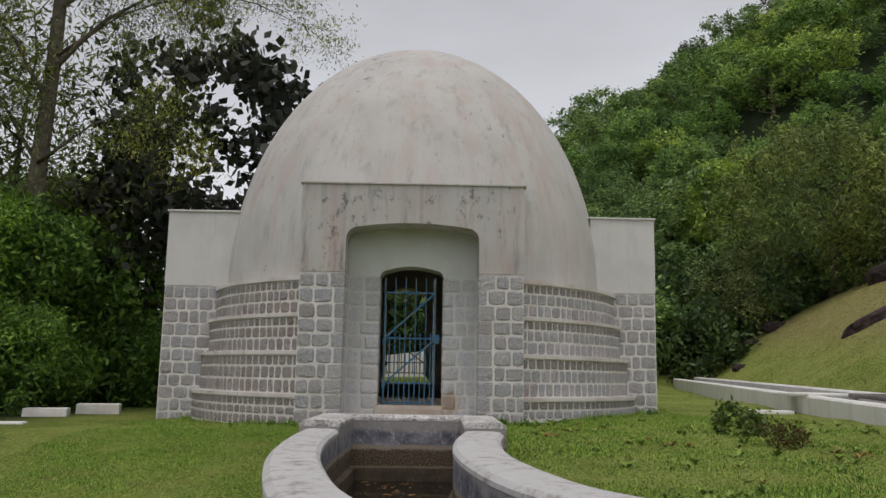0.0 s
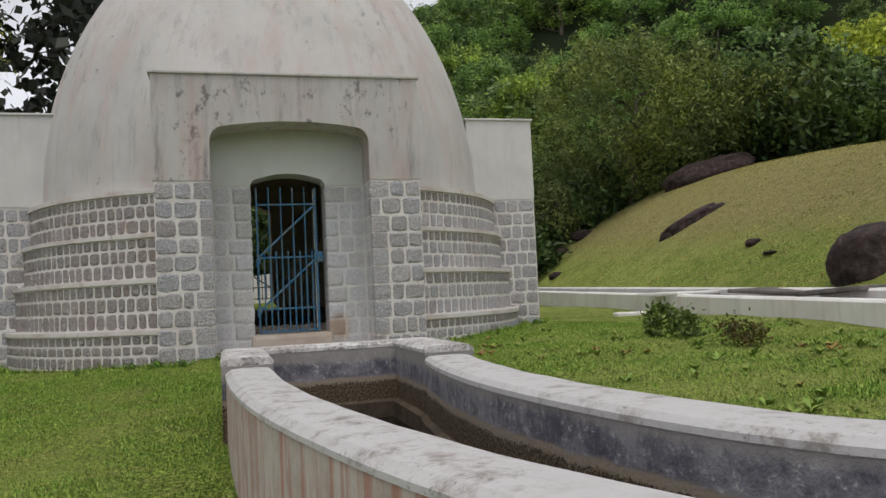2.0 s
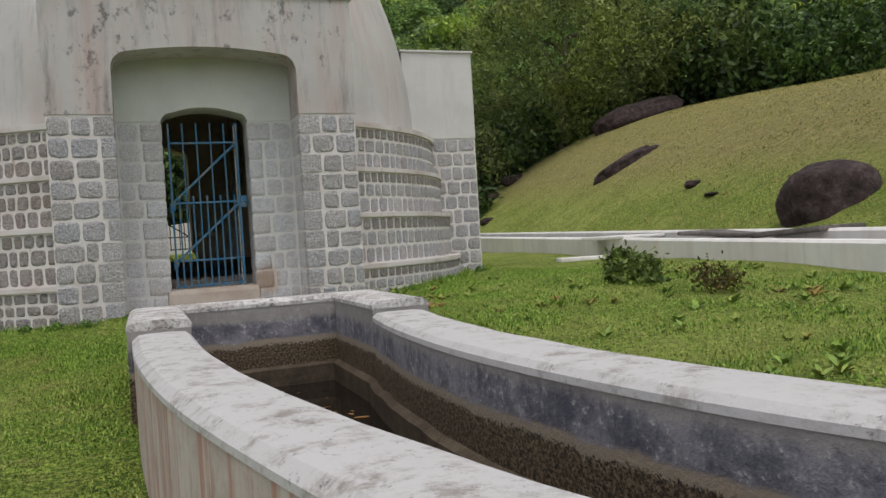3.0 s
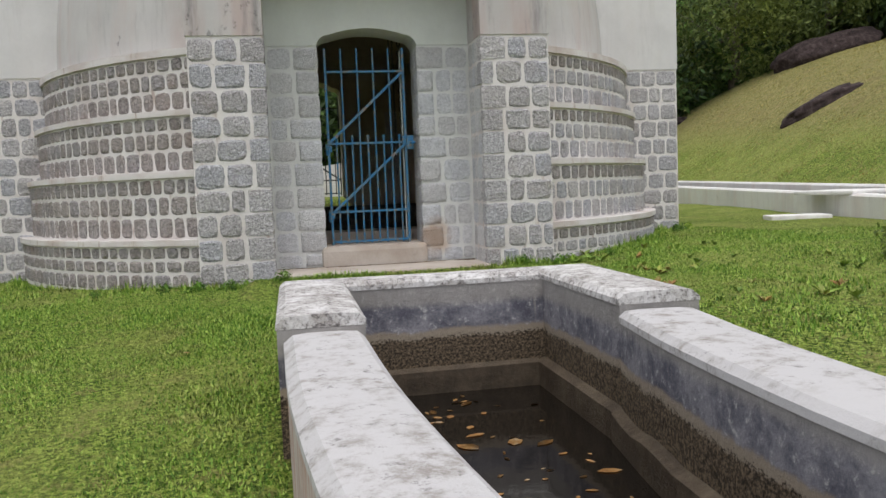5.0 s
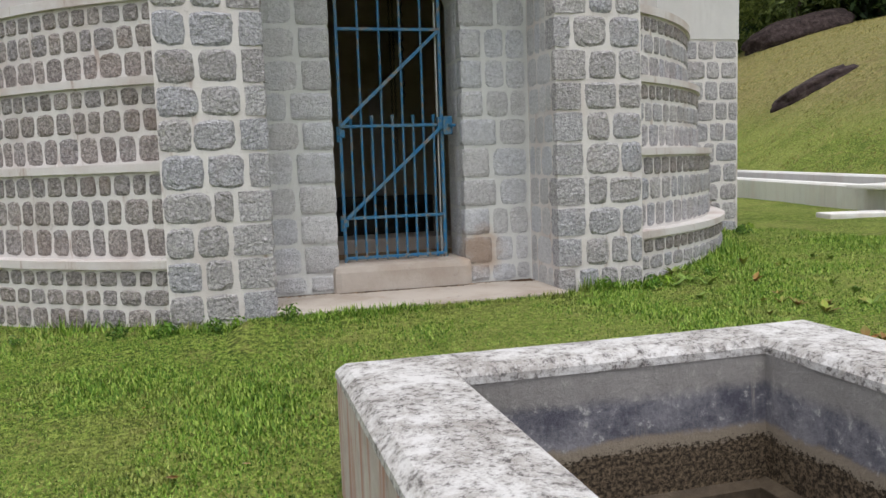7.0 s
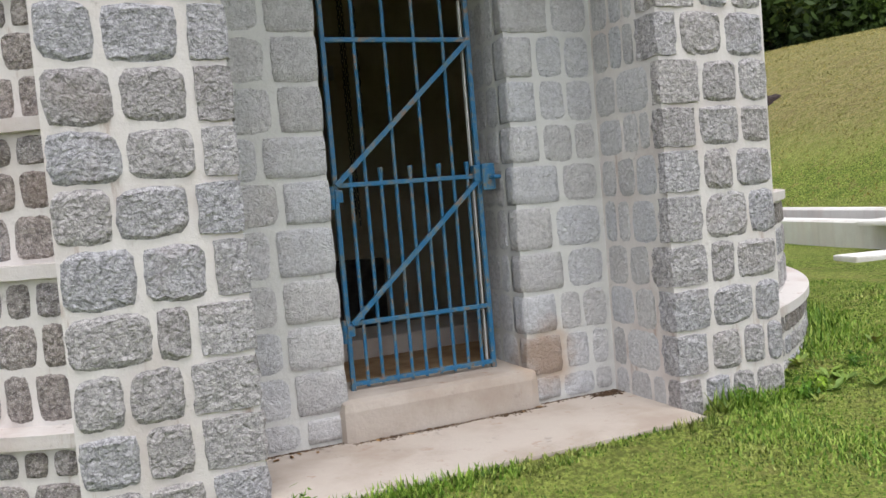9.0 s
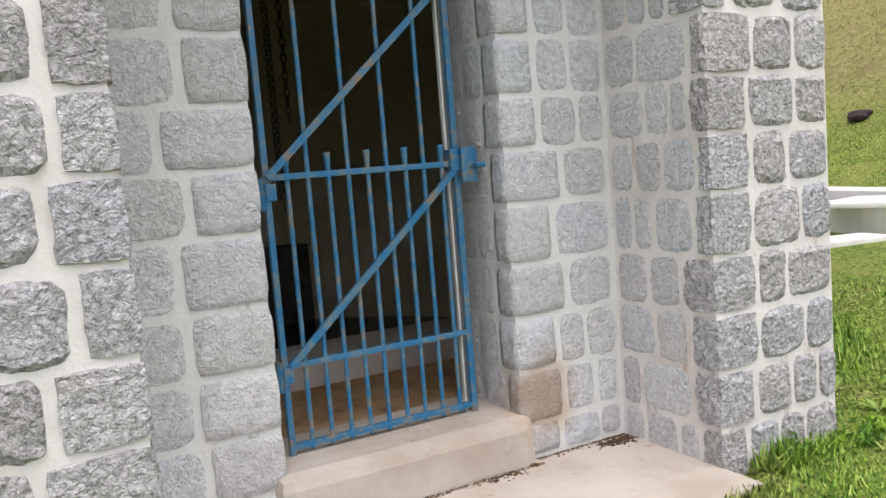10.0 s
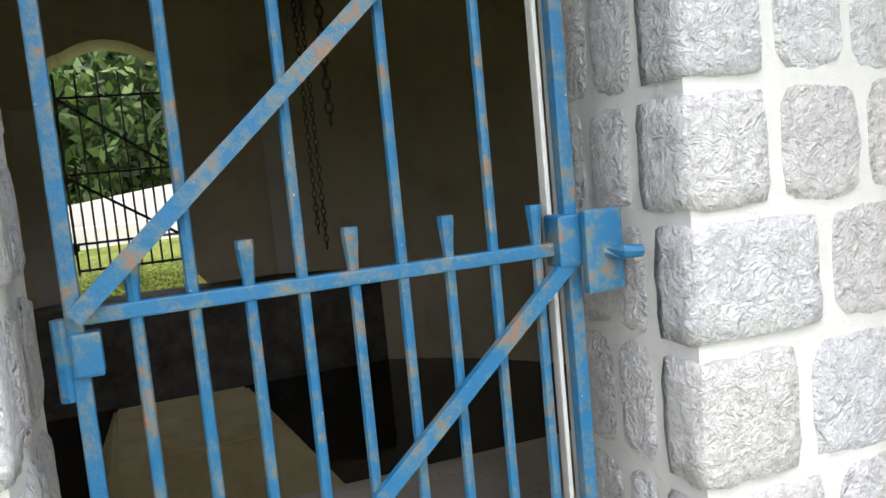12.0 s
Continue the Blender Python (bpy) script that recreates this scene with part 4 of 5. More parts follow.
for k, (x, y, s) in enumerate(spots):
    m = pose(x, y, ground_z(x, y) - 1.2 * s, 0, 0, rs.uniform(0, 360)) @ Matrix.Scale(s, 4) @ Matrix.Diagonal((1, 1, rs.uniform(0.7, 1.0), 1))
    if k < len(masters):
        masters[k].matrix_basis = m
    else:
        copy_thing(masters[rs.randint(0, 3)], m)

# a few taller trees breaking the skyline
tall_crown = leaf_cloud("crown", 77, 40, 30, 2.0, 1.9, 0.5, 0.42, M_LEAF_DARK)
tall_trunk = trunk_mesh("trunk", 8, 9.0, 0.2, 6, 2.0)
first = None
for az, s in ((3.5, 0.9), (7.5, 0.8), (9.8, 0.7), (16.0, 1.0), (17.8, 1.25), (18.8, 1.1), (22.5, 1.0), (24.0, 1.2), (12.5, 0.7)):
    x, y = 112 * math.sin(radians(az)), -11 + 112 * math.cos(radians(az))
    m = pose(x, y, ground_z(x, y) - 1, 0, 0, az * 40) @ Matrix.Scale(s * 0.9, 4)
    if first is None:
        first = tree("skyline_tree", "dark slender tree standing above the forest skyline", "tree", tall_trunk, tall_crown, 9.0)
        first["group"] = "trees on the skyline"
        first.matrix_basis = m
    else:
        copy_thing(first, m)

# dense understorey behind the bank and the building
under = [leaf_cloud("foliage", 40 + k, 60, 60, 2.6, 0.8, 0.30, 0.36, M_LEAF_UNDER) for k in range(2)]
und = []
for k in range(2):
    t = thing("forest_shrub", "green shrub at the forest edge, coloured dark as in shade", "shrub", "shrubs at the forest edge")
    c = new("foliage", under[k])
    c.parent = t
    und.append(t)
places = [(x, 31 + 4 * math.sin(x * 1.3) + (x > 20) * (x - 20) * -0.1) for x in np.arange(4, 40, 2.2)]
places += [(x, 36 + 3 * math.sin(x * 0.9)) for x in np.arange(0, 44, 2.6)]
places += [(26 + 0.4 * k, 27 - 2.2 * k) for k in range(14)] + [(31 + 0.4 * k, 27 - 2.5 * k) for k in range(12)]
places += [(x, 17 + 1.5 * math.sin(x * 2.0)) for x in np.arange(-6, 5, 1.9)] + [(x, 21 + 1.5 * math.sin(x)) for x in np.arange(-8, 8, 2.2)]
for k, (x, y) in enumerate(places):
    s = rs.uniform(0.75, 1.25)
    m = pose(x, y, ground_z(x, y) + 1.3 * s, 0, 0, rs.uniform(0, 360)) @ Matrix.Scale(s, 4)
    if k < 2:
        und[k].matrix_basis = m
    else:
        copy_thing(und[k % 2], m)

# large olive feathery tree on the crest of the bank
big_crown = leaf_cloud("crown", 91, 330, 64, 4.9, 1.0, 0.30, 0.36, M_LEAF_OLIVE, 0.3)
big = tree("spreading_tree", "large olive-green feathery tree on the crest of the bank", "tree", trunk_mesh("trunk", 31, 6.0, 0.24, 12, 3.6, 1.0), big_crown, 4.9)
big.matrix_basis = pose(19.6, 27.5, ground_z(19.6, 27.5) - 0.3, 0, 0, 30)
lime_crown = leaf_cloud("crown", 97, 110, 60, 3.4, 1.0, 0.34, 0.3, M_LEAF_LIME)
for x, y, s in ((27.5, 31.0, 0.95), (20.5, 44.0, 1.0), (37.5, 30.0, 1.0)):
    t = tree("lime_tree", "bright yellow-green tree behind the crest of the bank", "tree", trunk_mesh("trunk", int(x * 3), 5.0, 0.15, 7, 2.2), lime_crown, 5.4)
    t.matrix_basis = pose(x, y, ground_z(x, y) - 0.3, 0, 0, x * 31) @ Matrix.Scale(s, 4)
low_crown = leaf_cloud("crown", 93, 90, 50, 3.2, 0.75, 0.26, 0.5, M_LEAF_OLIVE, 0.35)
for x, y, s in ((22.6, 25.0, 1.0), (16.4, 29.0, 0.85), (25.5, 23.5, 0.9)):
    t = tree("spreading_tree", "bushy olive-green tree with low branches beside the rocks", "tree", trunk_mesh("trunk", int(x), 3.4, 0.13, 8, 2.2, 0.8), low_crown, 3.2)
    t.matrix_basis = pose(x, y, ground_z(x, y) - 0.3, 0, 0, x * 50) @ Matrix.Scale(s, 4)

# the left edge of the clearing
shrub_a = leaf_cloud("foliage", 61, 90, 52, 1.7, 0.95, 0.23, 0.27, M_LEAF_SHRUB, 0.4, 0.5)
shrub_b = leaf_cloud("foliage", 62, 90, 52, 1.7, 1.2, 0.21, 0.27, M_LEAF_SHRUB, 0.35, 0.5)
base = []
for me_ in (shrub_a, shrub_b):
    t = thing("leafy_shrub", "bright green leafy shrub at the edge of the clearing", "shrub", "shrubs beside the clearing")
    c = new("foliage", me_)
    c.parent = t
    base.append(t)
k = 0
for row, (x0, y0, dx, dy, cnt, zc, sc) in enumerate(((-6.9, 8.6, -0.62, -1.0, 9, 1.0, 0.9), (-7.4, 9.2, -0.75, -1.0, 8, 2.9, 0.95), (-8.6, 10.6, -0.8, -1.0, 8, 4.2, 1.1),
                                                      (-6.6, 11.6, 1.2, 0.3, 2, 1.2, 1.1), (-7.5, 3.9, -0.75, -0.25, 3, 1.3, 0.85), (-7.7, 4.2, -0.8, -0.3, 3, 3.0, 0.8), (-9.8, 9.6, -0.8, -1.1, 7, 1.4, 1.3), (-10.5, 12, -1.0, -1.2, 7, 5.0, 1.3))):
    for i in range(cnt):
        x, y = x0 + dx * i + rs.uniform(-0.4, 0.4), y0 + dy * i + rs.uniform(-0.4, 0.4)
        s = sc * rs.uniform(0.8, 1.15)
        m = pose(x, y, ground_z(x, y) + zc * rs.uniform(0.85, 1.1), 0, 0, rs.uniform(0, 360)) @ Matrix.Scale(s, 4)
        if k < 2:
            base[k].matrix_basis = m
        else:
            copy_thing(base[k % 2], m)
        k += 1

dark_crown = leaf_cloud("crown", 71, 105, 40, 3.35, 0.92, 0.30, 0.32, M_LEAF_DARK, 0.75, 0.7)
t = tree("broadleaf_tree", "dark broad-leaved tree behind the round building", "tree", trunk_mesh("trunk", 71, 5.6, 0.17, 12, 2.6), dark_crown, 6.9)
t.matrix_basis = pose(-5.95, 9.6, -0.4)
dark2 = leaf_cloud("crown", 72, 60, 36, 1.9, 1.0, 0.26, 0.34, M_LEAF_DARK, 0.75, 0.7)
t = tree("broadleaf_tree", "smaller dark broad-leaved tree beside its neighbour", "tree", trunk_mesh("trunk", 73, 3.8, 0.13, 8, 1.6), dark2, 4.6)
t.matrix_basis = pose(-7.6, 9.2, -0.4)

# tall thin tree with feathery leaves and long bare limbs
t = thing("tall_tree", "tall thin mossy tree with bare limbs and sparse feathery leaves", "tree", at=(-7.85, 4.75, -0.3))
bm = bmesh.new()
tube(bm, [(0, 0, -0.3), (0.05, 0, 2.5), (-0.05, 0.1, 5), (0.12, 0, 7.5), (0.1, 0.1, 10), (0.3, 0, 13)], [0.24, 0.20, 0.18, 0.15, 0.12, 0.07], 10)
part("trunk", bm, M_BARK, t, smooth=True)
limb_rs = random.Random(4)
sprays = []
for p, q, rr in (((0, 0, 5.2), (2.6, 0.3, 6.1), 0.05), ((0.1, 0, 7.0), (2.6, 0.4, 9.3), 0.06), ((0.1, 0, 7.4), (3.4, 0.2, 8.9), 0.05), ((0.1, 0, 8.6), (4.6, 0.5, 9.5), 0.055),
                 ((0.05, 0, 6.5), (-2.0, 0.2, 8.6), 0.05), ((0.1, 0, 8.2), (1.2, 0.2, 10.8), 0.05), ((0.0, 0, 5.0), (-1.8, 0, 6.8), 0.05), ((0.1, 0, 9.0), (5.2, 0.6, 8.4), 0.04)):
    p, q = Vector(p), Vector(q)
    pts = [p + (q - p) * u + Vector((0, 0, 0.5 * math.sin(u * 3.14))) + Vector((0, limb_rs.uniform(-0.1, 0.1), limb_rs.uniform(-0.1, 0.1))) for u in (0, 0.2, 0.4, 0.6, 0.8, 1.0)]
    bm = bmesh.new()
    tube(bm, pts, [rr, rr * 0.85, rr * 0.7, rr * 0.5, rr * 0.35, rr * 0.12], 6)
    for j in (2, 3, 4, 5):
        for _ in range(3):
            e = pts[j] + Vector((limb_rs.uniform(-0.3, 0.9), limb_rs.uniform(-0.5, 0.5), limb_rs.uniform(-0.8, 0.5)))
            tube(bm, [pts[j], (pts[j] + e) / 2 + Vector((0, 0, 0.08)), e], [rr * 0.3, rr * 0.2, 0.004], 5)
            sprays.append(e)
    part("limb", bm, M_BARK, t, smooth=True)
spray_mesh = leaf_cloud("leaf_spray", 81, 9, 34, 0.5, 0.8, 0.085, 0.17, M_LEAF_OLIVE, 0.25, 0.6)
for e in sprays:
    c = new("leaf_spray", spray_mesh)
    c.parent = t
    c.location = e
    c.rotation_euler = (0, 0, limb_rs.uniform(0, 6.28))
for z in (1.5, 3.0, 4.4, 6.0, 7.5, 9.2):
    c = new("leaf_spray", spray_mesh)
    c.parent = t
    c.location = (0.1, -0.1, z)
    c.scale = (0.8, 0.8, 1.6)

feather = leaf_cloud("crown", 95, 70, 44, 2.6, 1.2, 0.20, 0.5, M_LEAF_OLIVE, 0.3, 0.5)
for x, y, z, s in ((-9.6, 7.0, 7.6, 1.1), (-11.5, 5.0, 5.6, 1.2), (-10.4, 4.0, 9.2, 1.0), (-8.6, 8.5, 5.8, 0.9), (-13.5, 7.5, 8.5, 1.4)):
    t2 = tree("feathery_tree", "olive-green feathery tree at the edge of the clearing", "tree", trunk_mesh("trunk", int(-x * 10), z, 0.12, 6, 2.0), feather, z)
    t2.matrix_basis = pose(x, y, -0.4, 0, 0, x * 77) @ Matrix.Diagonal((s, s, 1, 1))

# small plants
M_GARDEN = leaf_material("glossy_dark_garden_foliage", (0.03, 0.06, 0.012), (0.20, 0.27, 0.06), 0.2)
plant_a = leaf_cloud("foliage", 51, 34, 44, 0.36, 0.62, 0.075, 0.06, M_GARDEN, 0.5, -0.3)
M_RUSSET = leaf_material("russet_foliage", (0.05, 0.06, 0.015), (0.16, 0.10, 0.03))
plant_b = leaf_cloud("foliage", 52, 22, 30, 0.30, 0.5, 0.06, 0.07, M_RUSSET, 0.5, -0.3)
weed = leaf_cloud("foliage", 53, 9, 14, 0.10, 0.7, 0.05, 0.03, M_LEAF_SHRUB, 0.4, -0.6)
for x, y, me_, lab, s in ((3.95, -1.95, plant_a, "dark green garden shrub on the lawn", 0.88), (3.85, -3.25, plant_b, "low russet-leaved plant on the lawn", 0.75),
                          (8.0, -2.3, plant_a, "green shrub beside the channel wall", 1.0)):
    t = thing("garden_shrub", lab, "shrub", at=(x, y, ground_z(x, y) + 0.16 * s))
    c = new("foliage", me_)
    c.parent = t
    c.scale = (s, s, s)
wrs = random.Random(9)
for x, y in [(4.25, 2.5), (4.1, 2.45), (4.0, 2.35), (3.95, 2.2), (1.75, -0.05), (1.5, -0.08), (1.62, -0.1), (1.3, -0.06), (-1.2, -0.07), (-1.35, -0.1), (-0.9, -0.2), (-1.9, 0.0), (-2.5, 0.15), (-1.62, -0.08), (7.2, 4.1), (2.2, 0.1)]:
    t = thing("weed_clump", "small leafy green weed at the foot of the masonry", "weed", "weeds along the walls", at=(x, y, ground_z(x, y) + 0.03))
    c = new("foliage", weed)
    c.parent = t
    s = wrs.uniform(0.45, 0.95)
    c.scale = (s, s, s)
    c.rotation_euler = (0, 0, wrs.uniform(0, 6))

# lawn blades near the path
grs = np.random.RandomState(3)
gv, gf = [], []


def blades(count, x0, x1, y0, y1, h0, h1, keep, wide=1.0):
    for _ in range(count):
        x, y = grs.uniform(x0, x1), grs.uniform(y0, y1)
        if not keep(x, y):
            continue
        z = ground_z(x, y) - 0.004
        if z < -0.95:
            continue
        patch = 0.55 + 0.9 * max(0, noise.noise((x * 1.3, y * 1.3, 9)) + 0.3)
        h = grs.uniform(h0, h1) * patch
        a, b, w = grs.uniform(0, 6.28), grs.uniform(0.1, 0.9), grs.uniform(0.003, 0.0065) * (1 + h * 6) * wide
        ca, sa = math.cos(a), math.sin(a)
        i = len(gv)
        gv.extend([(x - sa * w, y + ca * w, z), (x + sa * w, y - ca * w, z), (x + ca * h * b, y + sa * h * b, z + h * (1 - 0.35 * b))])
        gf.append((i, i + 1, i + 2))


def lawn_left(x, y):
    e = line_at(L_OUT, y)
    return x < (-0.9 if e is None or y > -3.84 else e) - 0.01 if y < -2.36 else not (abs(x) < 0.97 and y > -0.18)


def lawn_right(x, y):
    e = line_at(R_OUT, y)
    return x > (1.05 if y > -3.84 else (e if e is not None else 9)) + 0.01


blades(170000, -4.6, -0.6, -8.4, -0.02, 0.012, 0.033, lawn_left)
blades(80000, -3.2, 2.6, -2.37, -0.01, 0.012, 0.032, lambda x, y: lawn_left(x, y))
blades(60000, 1.0, 5.5, -6.0, 1.2, 0.016, 0.042, lawn_right)
blades(30000, -5.5, -0.4, -10.5, -8.3, 0.016, 0.04, lambda x, y: y < -9.9 or lawn_left(x, y))
blades(22000, 1.6, 7.0, -9.0, -5.5, 0.016, 0.045, lawn_right)
blades(1500, -1.0, 1.0, -0.26, -0.16, 0.025, 0.06, lambda x, y: True)
blades(2600, -1.75, 1.75, -0.12, 0.0, 0.04, 0.10, lambda x, y: abs(x) > 0.97)
blades(26000, -4.4, 4.4, -0.2, 2.62, 0.04, 0.10, lambda x, y: abs(x) > 1.6 and 3.98 < math.hypot(x, y - CY) < 4.13)
blades(16000, 1.65, 4.6, -0.3, 2.6, 0.02, 0.045, lambda x, y: math.hypot(x, y - CY) > 4.0)
blades(16000, -4.6, -1.65, -0.3, 2.6, 0.02, 0.045, lambda x, y: math.hypot(x, y - CY) > 4.0)
me = bpy.data.meshes.new("lawn_grass")
me.from_pydata(gv, [], gf)
me.materials.append(M_BLADE)
tagged(new("lawn_grass", me), "short uneven green lawn grass", "grass", kind="stuff")
gv.clear()
gf.clear()
blades(75000, 8.0, 27.0, -4.0, 27.0, 0.02, 0.06, lambda x, y: x - (7.5 + 0.19 * y) > 0.4, 2.6)
me = bpy.data.meshes.new("bank_grass")
me.from_pydata(gv, [], gf)
me.materials.append(M_BLADE_DRY)
tagged(new("bank_grass", me), "short dry yellowish grass on the bank", "grass", kind="stuff")

# low weeds with green and reddish leaves among the grass on the far side of the trough
M_WEED = simple("lawn_weed_leaf", [(0.3, (0.09, 0.17, 0.03)), (0.5, (0.20, 0.30, 0.06)), (0.62, (0.26, 0.14, 0.05)), (0.8, (0.36, 0.17, 0.07))], 1.3, 0.6, 0, island=True)
vrs = random.Random(23)
wv, wf = [], []
for _ in range(520):
    x, y = vrs.uniform(1.5, 6.6), vrs.uniform(-8.5, 0.5)
    if not lawn_right(x, y) or x > 6.0 + 0.19 * y or noise.noise((x * 0.9, y * 0.9, 4)) < vrs.uniform(-0.35, 0.35):
        continue
    z, size = ground_z(x, y), vrs.uniform(0.03, 0.085)
    for k in range(vrs.randint(6, 12)):
        a, up, ln = vrs.uniform(0, 6.28), vrs.uniform(0.3, 1.1), size * vrs.uniform(0.6, 1.2)
        ca, sa, w, i = math.cos(a), math.sin(a), ln * 0.24, len(wv)
        wv.extend([(x, y, z), (x + ca * ln * 0.5 - sa * w, y + sa * ln * 0.5 + ca * w, z + ln * up * 0.6), (x + ca * ln, y + sa * ln, z + ln * up * 0.85), (x + ca * ln * 0.5 + sa * w, y + sa * ln * 0.5 - ca * w, z + ln * up * 0.6)])
        wf.append((i, i + 1, i + 2, i + 3))
me = bpy.data.meshes.new("lawn_weeds")
me.from_pydata(wv, [], wf)
me.materials.append(M_WEED)
tagged(new("lawn_weeds", me), "low green and reddish weeds among the lawn grass", "weeds", kind="stuff")

# ---- rocks, slabs ----


def boulder(name, label, x, y, z, sx, sy, sz, seed, yaw=0, tilt=0, slope=0):
    bm = bmesh.new()
    bmesh.ops.create_icosphere(bm, subdivisions=4, radius=1)
    for v in bm.verts:
        n = 0.22 * noise.noise(v.co * 1.3 + Vector((seed, 0, 0))) + 0.09 * noise.noise(v.co * 3.5 + Vector((0, seed, 0))) + 0.03 * noise.noise(v.co * 9)
        v.co *= 1 + n
        if v.co.z > 0.55:
            v.co.z = 0.55 + (v.co.z - 0.55) * 0.5
    ob = part(name, bm, M_ROCK, smooth=True)
    ob.matrix_basis = pose(x, y, z, tilt, slope, yaw) @ Matrix.Diagonal((sx, sy, sz, 1))
    return tagged(ob, label, "rock")


boulder("boulder", "big dark weathered boulder at the foot of the bank", 9.0, 0.36, 0.70, 0.84, 0.74, 0.95, 3, 35)
boulder("rock_outcrop", "long dark rock slab lying in the grassy bank", 14.1, 13.5, ground_z(14.1, 13.5) + 0.0, 1.15, 0.5, 0.34, 7, -28, 0, -26)
boulder("rock_outcrop", "broad dark rock outcrop on the crest of the bank", 21.6, 23.6, ground_z(21.6, 23.6) + 0.1, 2.3, 1.3, 0.85, 12, -10, 0, -14)
boulder("rock", "small dark rock in the grass", 11.0, 6.2, ground_z(11.0, 6.2), 0.26, 0.2, 0.13, 5, 20)
boulder("rock", "flat dark stone in the grass", 10.3, 4.75, ground_z(10.3, 4.75), 0.35, 0.14, 0.05, 6, 60)
boulder("rock", "small dark rock in the grass", 13.3, 23.1, ground_z(13.3, 23.1), 0.35, 0.3, 0.22, 8)
boulder("rock", "brown rock at the end of the bank", 16.6, 27.2, ground_z(16.6, 27.2), 0.7, 0.5, 0.35, 9)
boulder("rock", "brown rock at the end of the bank", 15.4, 27.0, ground_z(15.4, 27.0), 0.45, 0.4, 0.25, 10)


def loose_slab(label, x, y, z, sx, sy, sz, yaw, tilt=0, material=None):
    bm = bmesh.new()
    box(bm, -sx / 2, sx / 2, -sy / 2, sy / 2, 0, sz, 0.02)
    for v in bm.verts:
        v.co += Vector((0.02 * noise.noise(v.co * 3), 0.02 * noise.noise(v.co * 3 + Vector((5, 0, 0))), 0))
    ob = part("stone_slab", bm, material or M_CHANNEL)
    ob.matrix_basis = pose(x, y, z, tilt, 0, yaw)
    return tagged(ob, label, "slab")


loose_slab("whitewashed slab lying in the grass by the channel", 6.35, 3.3, 0.06, 0.85, 0.42, 0.10, -15)
loose_slab("whitewashed slab bridging the channel", 7.25, 3.4, 0.42, 1.0, 1.1, 0.06, 10)
loose_slab("dark broken cover slab over the channel", 7.3, 0.6, 0.42, 0.9, 1.3, 0.06, 12, 3, M_DARKCON)
loose_slab("dark broken cover slab over the channel", 7.2, -0.9, 0.41, 0.8, 1.1, 0.07, 5, -3, M_DARKCON)
loose_slab("white low wall block at the lawn edge", -6.6, 3.4, -0.22, 0.75, 0.4, 0.2, 15)
loose_slab("white low wall block at the lawn edge", -6.15, 4.6, -0.22, 0.8, 0.4, 0.24, 15)
loose_slab("white low wall block at the lawn edge", -6.2, 1.3, -0.24, 0.5, 0.3, 0.1, 15)

# white wall and ramp behind the rear doorway
bm = bmesh.new()
prism(bm, [(-6, 0.3), (5, 0.3), (5, 1.75), (1.5, 1.55), (-1.2, 1.22), (-6, 1.0)], 12.6, 12.9)
tagged(part("wall_ramp", bm, M_CHANNEL), "whitewashed sloping wall behind the building", "wall", kind="structure")
bm = bmesh.new()
box(bm, -6, 5, 11.9, 12.15, 0.2, 0.92, 0.02)
tagged(part("wall_low_rear", bm, M_CHANNEL), "low whitewashed wall behind the building", "wall", kind="structure")

# hanging chains in the chamber
for x, y, z0, lab in ((0.60, 3.75, 1.08, "thin"), (0.66, 3.85, 0.98, "thin"), (0.74, 3.8, 1.65, "thick")):
    t = thing("hanging_chain", "dark iron chain hanging inside the chamber", "chain", "chains in the chamber")
    rr = 0.012 if lab == "thin" else 0.02
    link = bmesh.new()
    k = 0
    z = z0
    while z < 6.4:
        pts = []
        for i in range(9):
            a = 2 * math.pi * i / 8
            dx, dz = rr * math.cos(a), 2.0 * rr * math.sin(a)
            pts.append((x + (dx if k % 2 else 0), y + (0 if k % 2 else dx), z + dz))
        tube(link, pts, rr * 0.35, 4)
        z += rr * 3.1
        k += 1
    part("link_chain", link, M_IRON, t)

# floating leaves
lrs = random.Random(5)
leafm = []
for k in range(3):
    bm = bmesh.new()
    w = (0.16, 0.22, 0.3)[k]
    rim = [(-0.5, 0), (-0.2, w), (0.2, w * 0.9), (0.5, 0), (0.2, -w), (-0.2, -w * 0.9)]
    vs = [bm.verts.new((a, b, 0.03 * (1 - abs(a)))) for a, b in rim]
    bm.faces.new(vs)
    bmesh.ops.solidify(bm, geom=bm.faces[:], thickness=0.012)
    leafm.append(mesh_of(bm, "fallen_leaf", M_FALLEN))
for i in range(150):
    y = lrs.uniform(-7.2, -2.8)
    a, b = line_at(L_IN, y) or -0.5, line_at(R_IN, y) or 0.6
    x = lrs.uniform(a + 0.12, b - 0.12)
    s = lrs.choice((0.03, 0.04, 0.05, 0.06, 0.08, 0.11))
    o = new("fallen_leaf", leafm[i % 3])
    o.matrix_basis = pose(x, y, -0.428, 0, 0, lrs.uniform(0, 360)) @ Matrix.Scale(s, 4)
    tagged(o, "yellow-brown fallen leaf floating on dark water", "leaf", "leaves on the trough water")
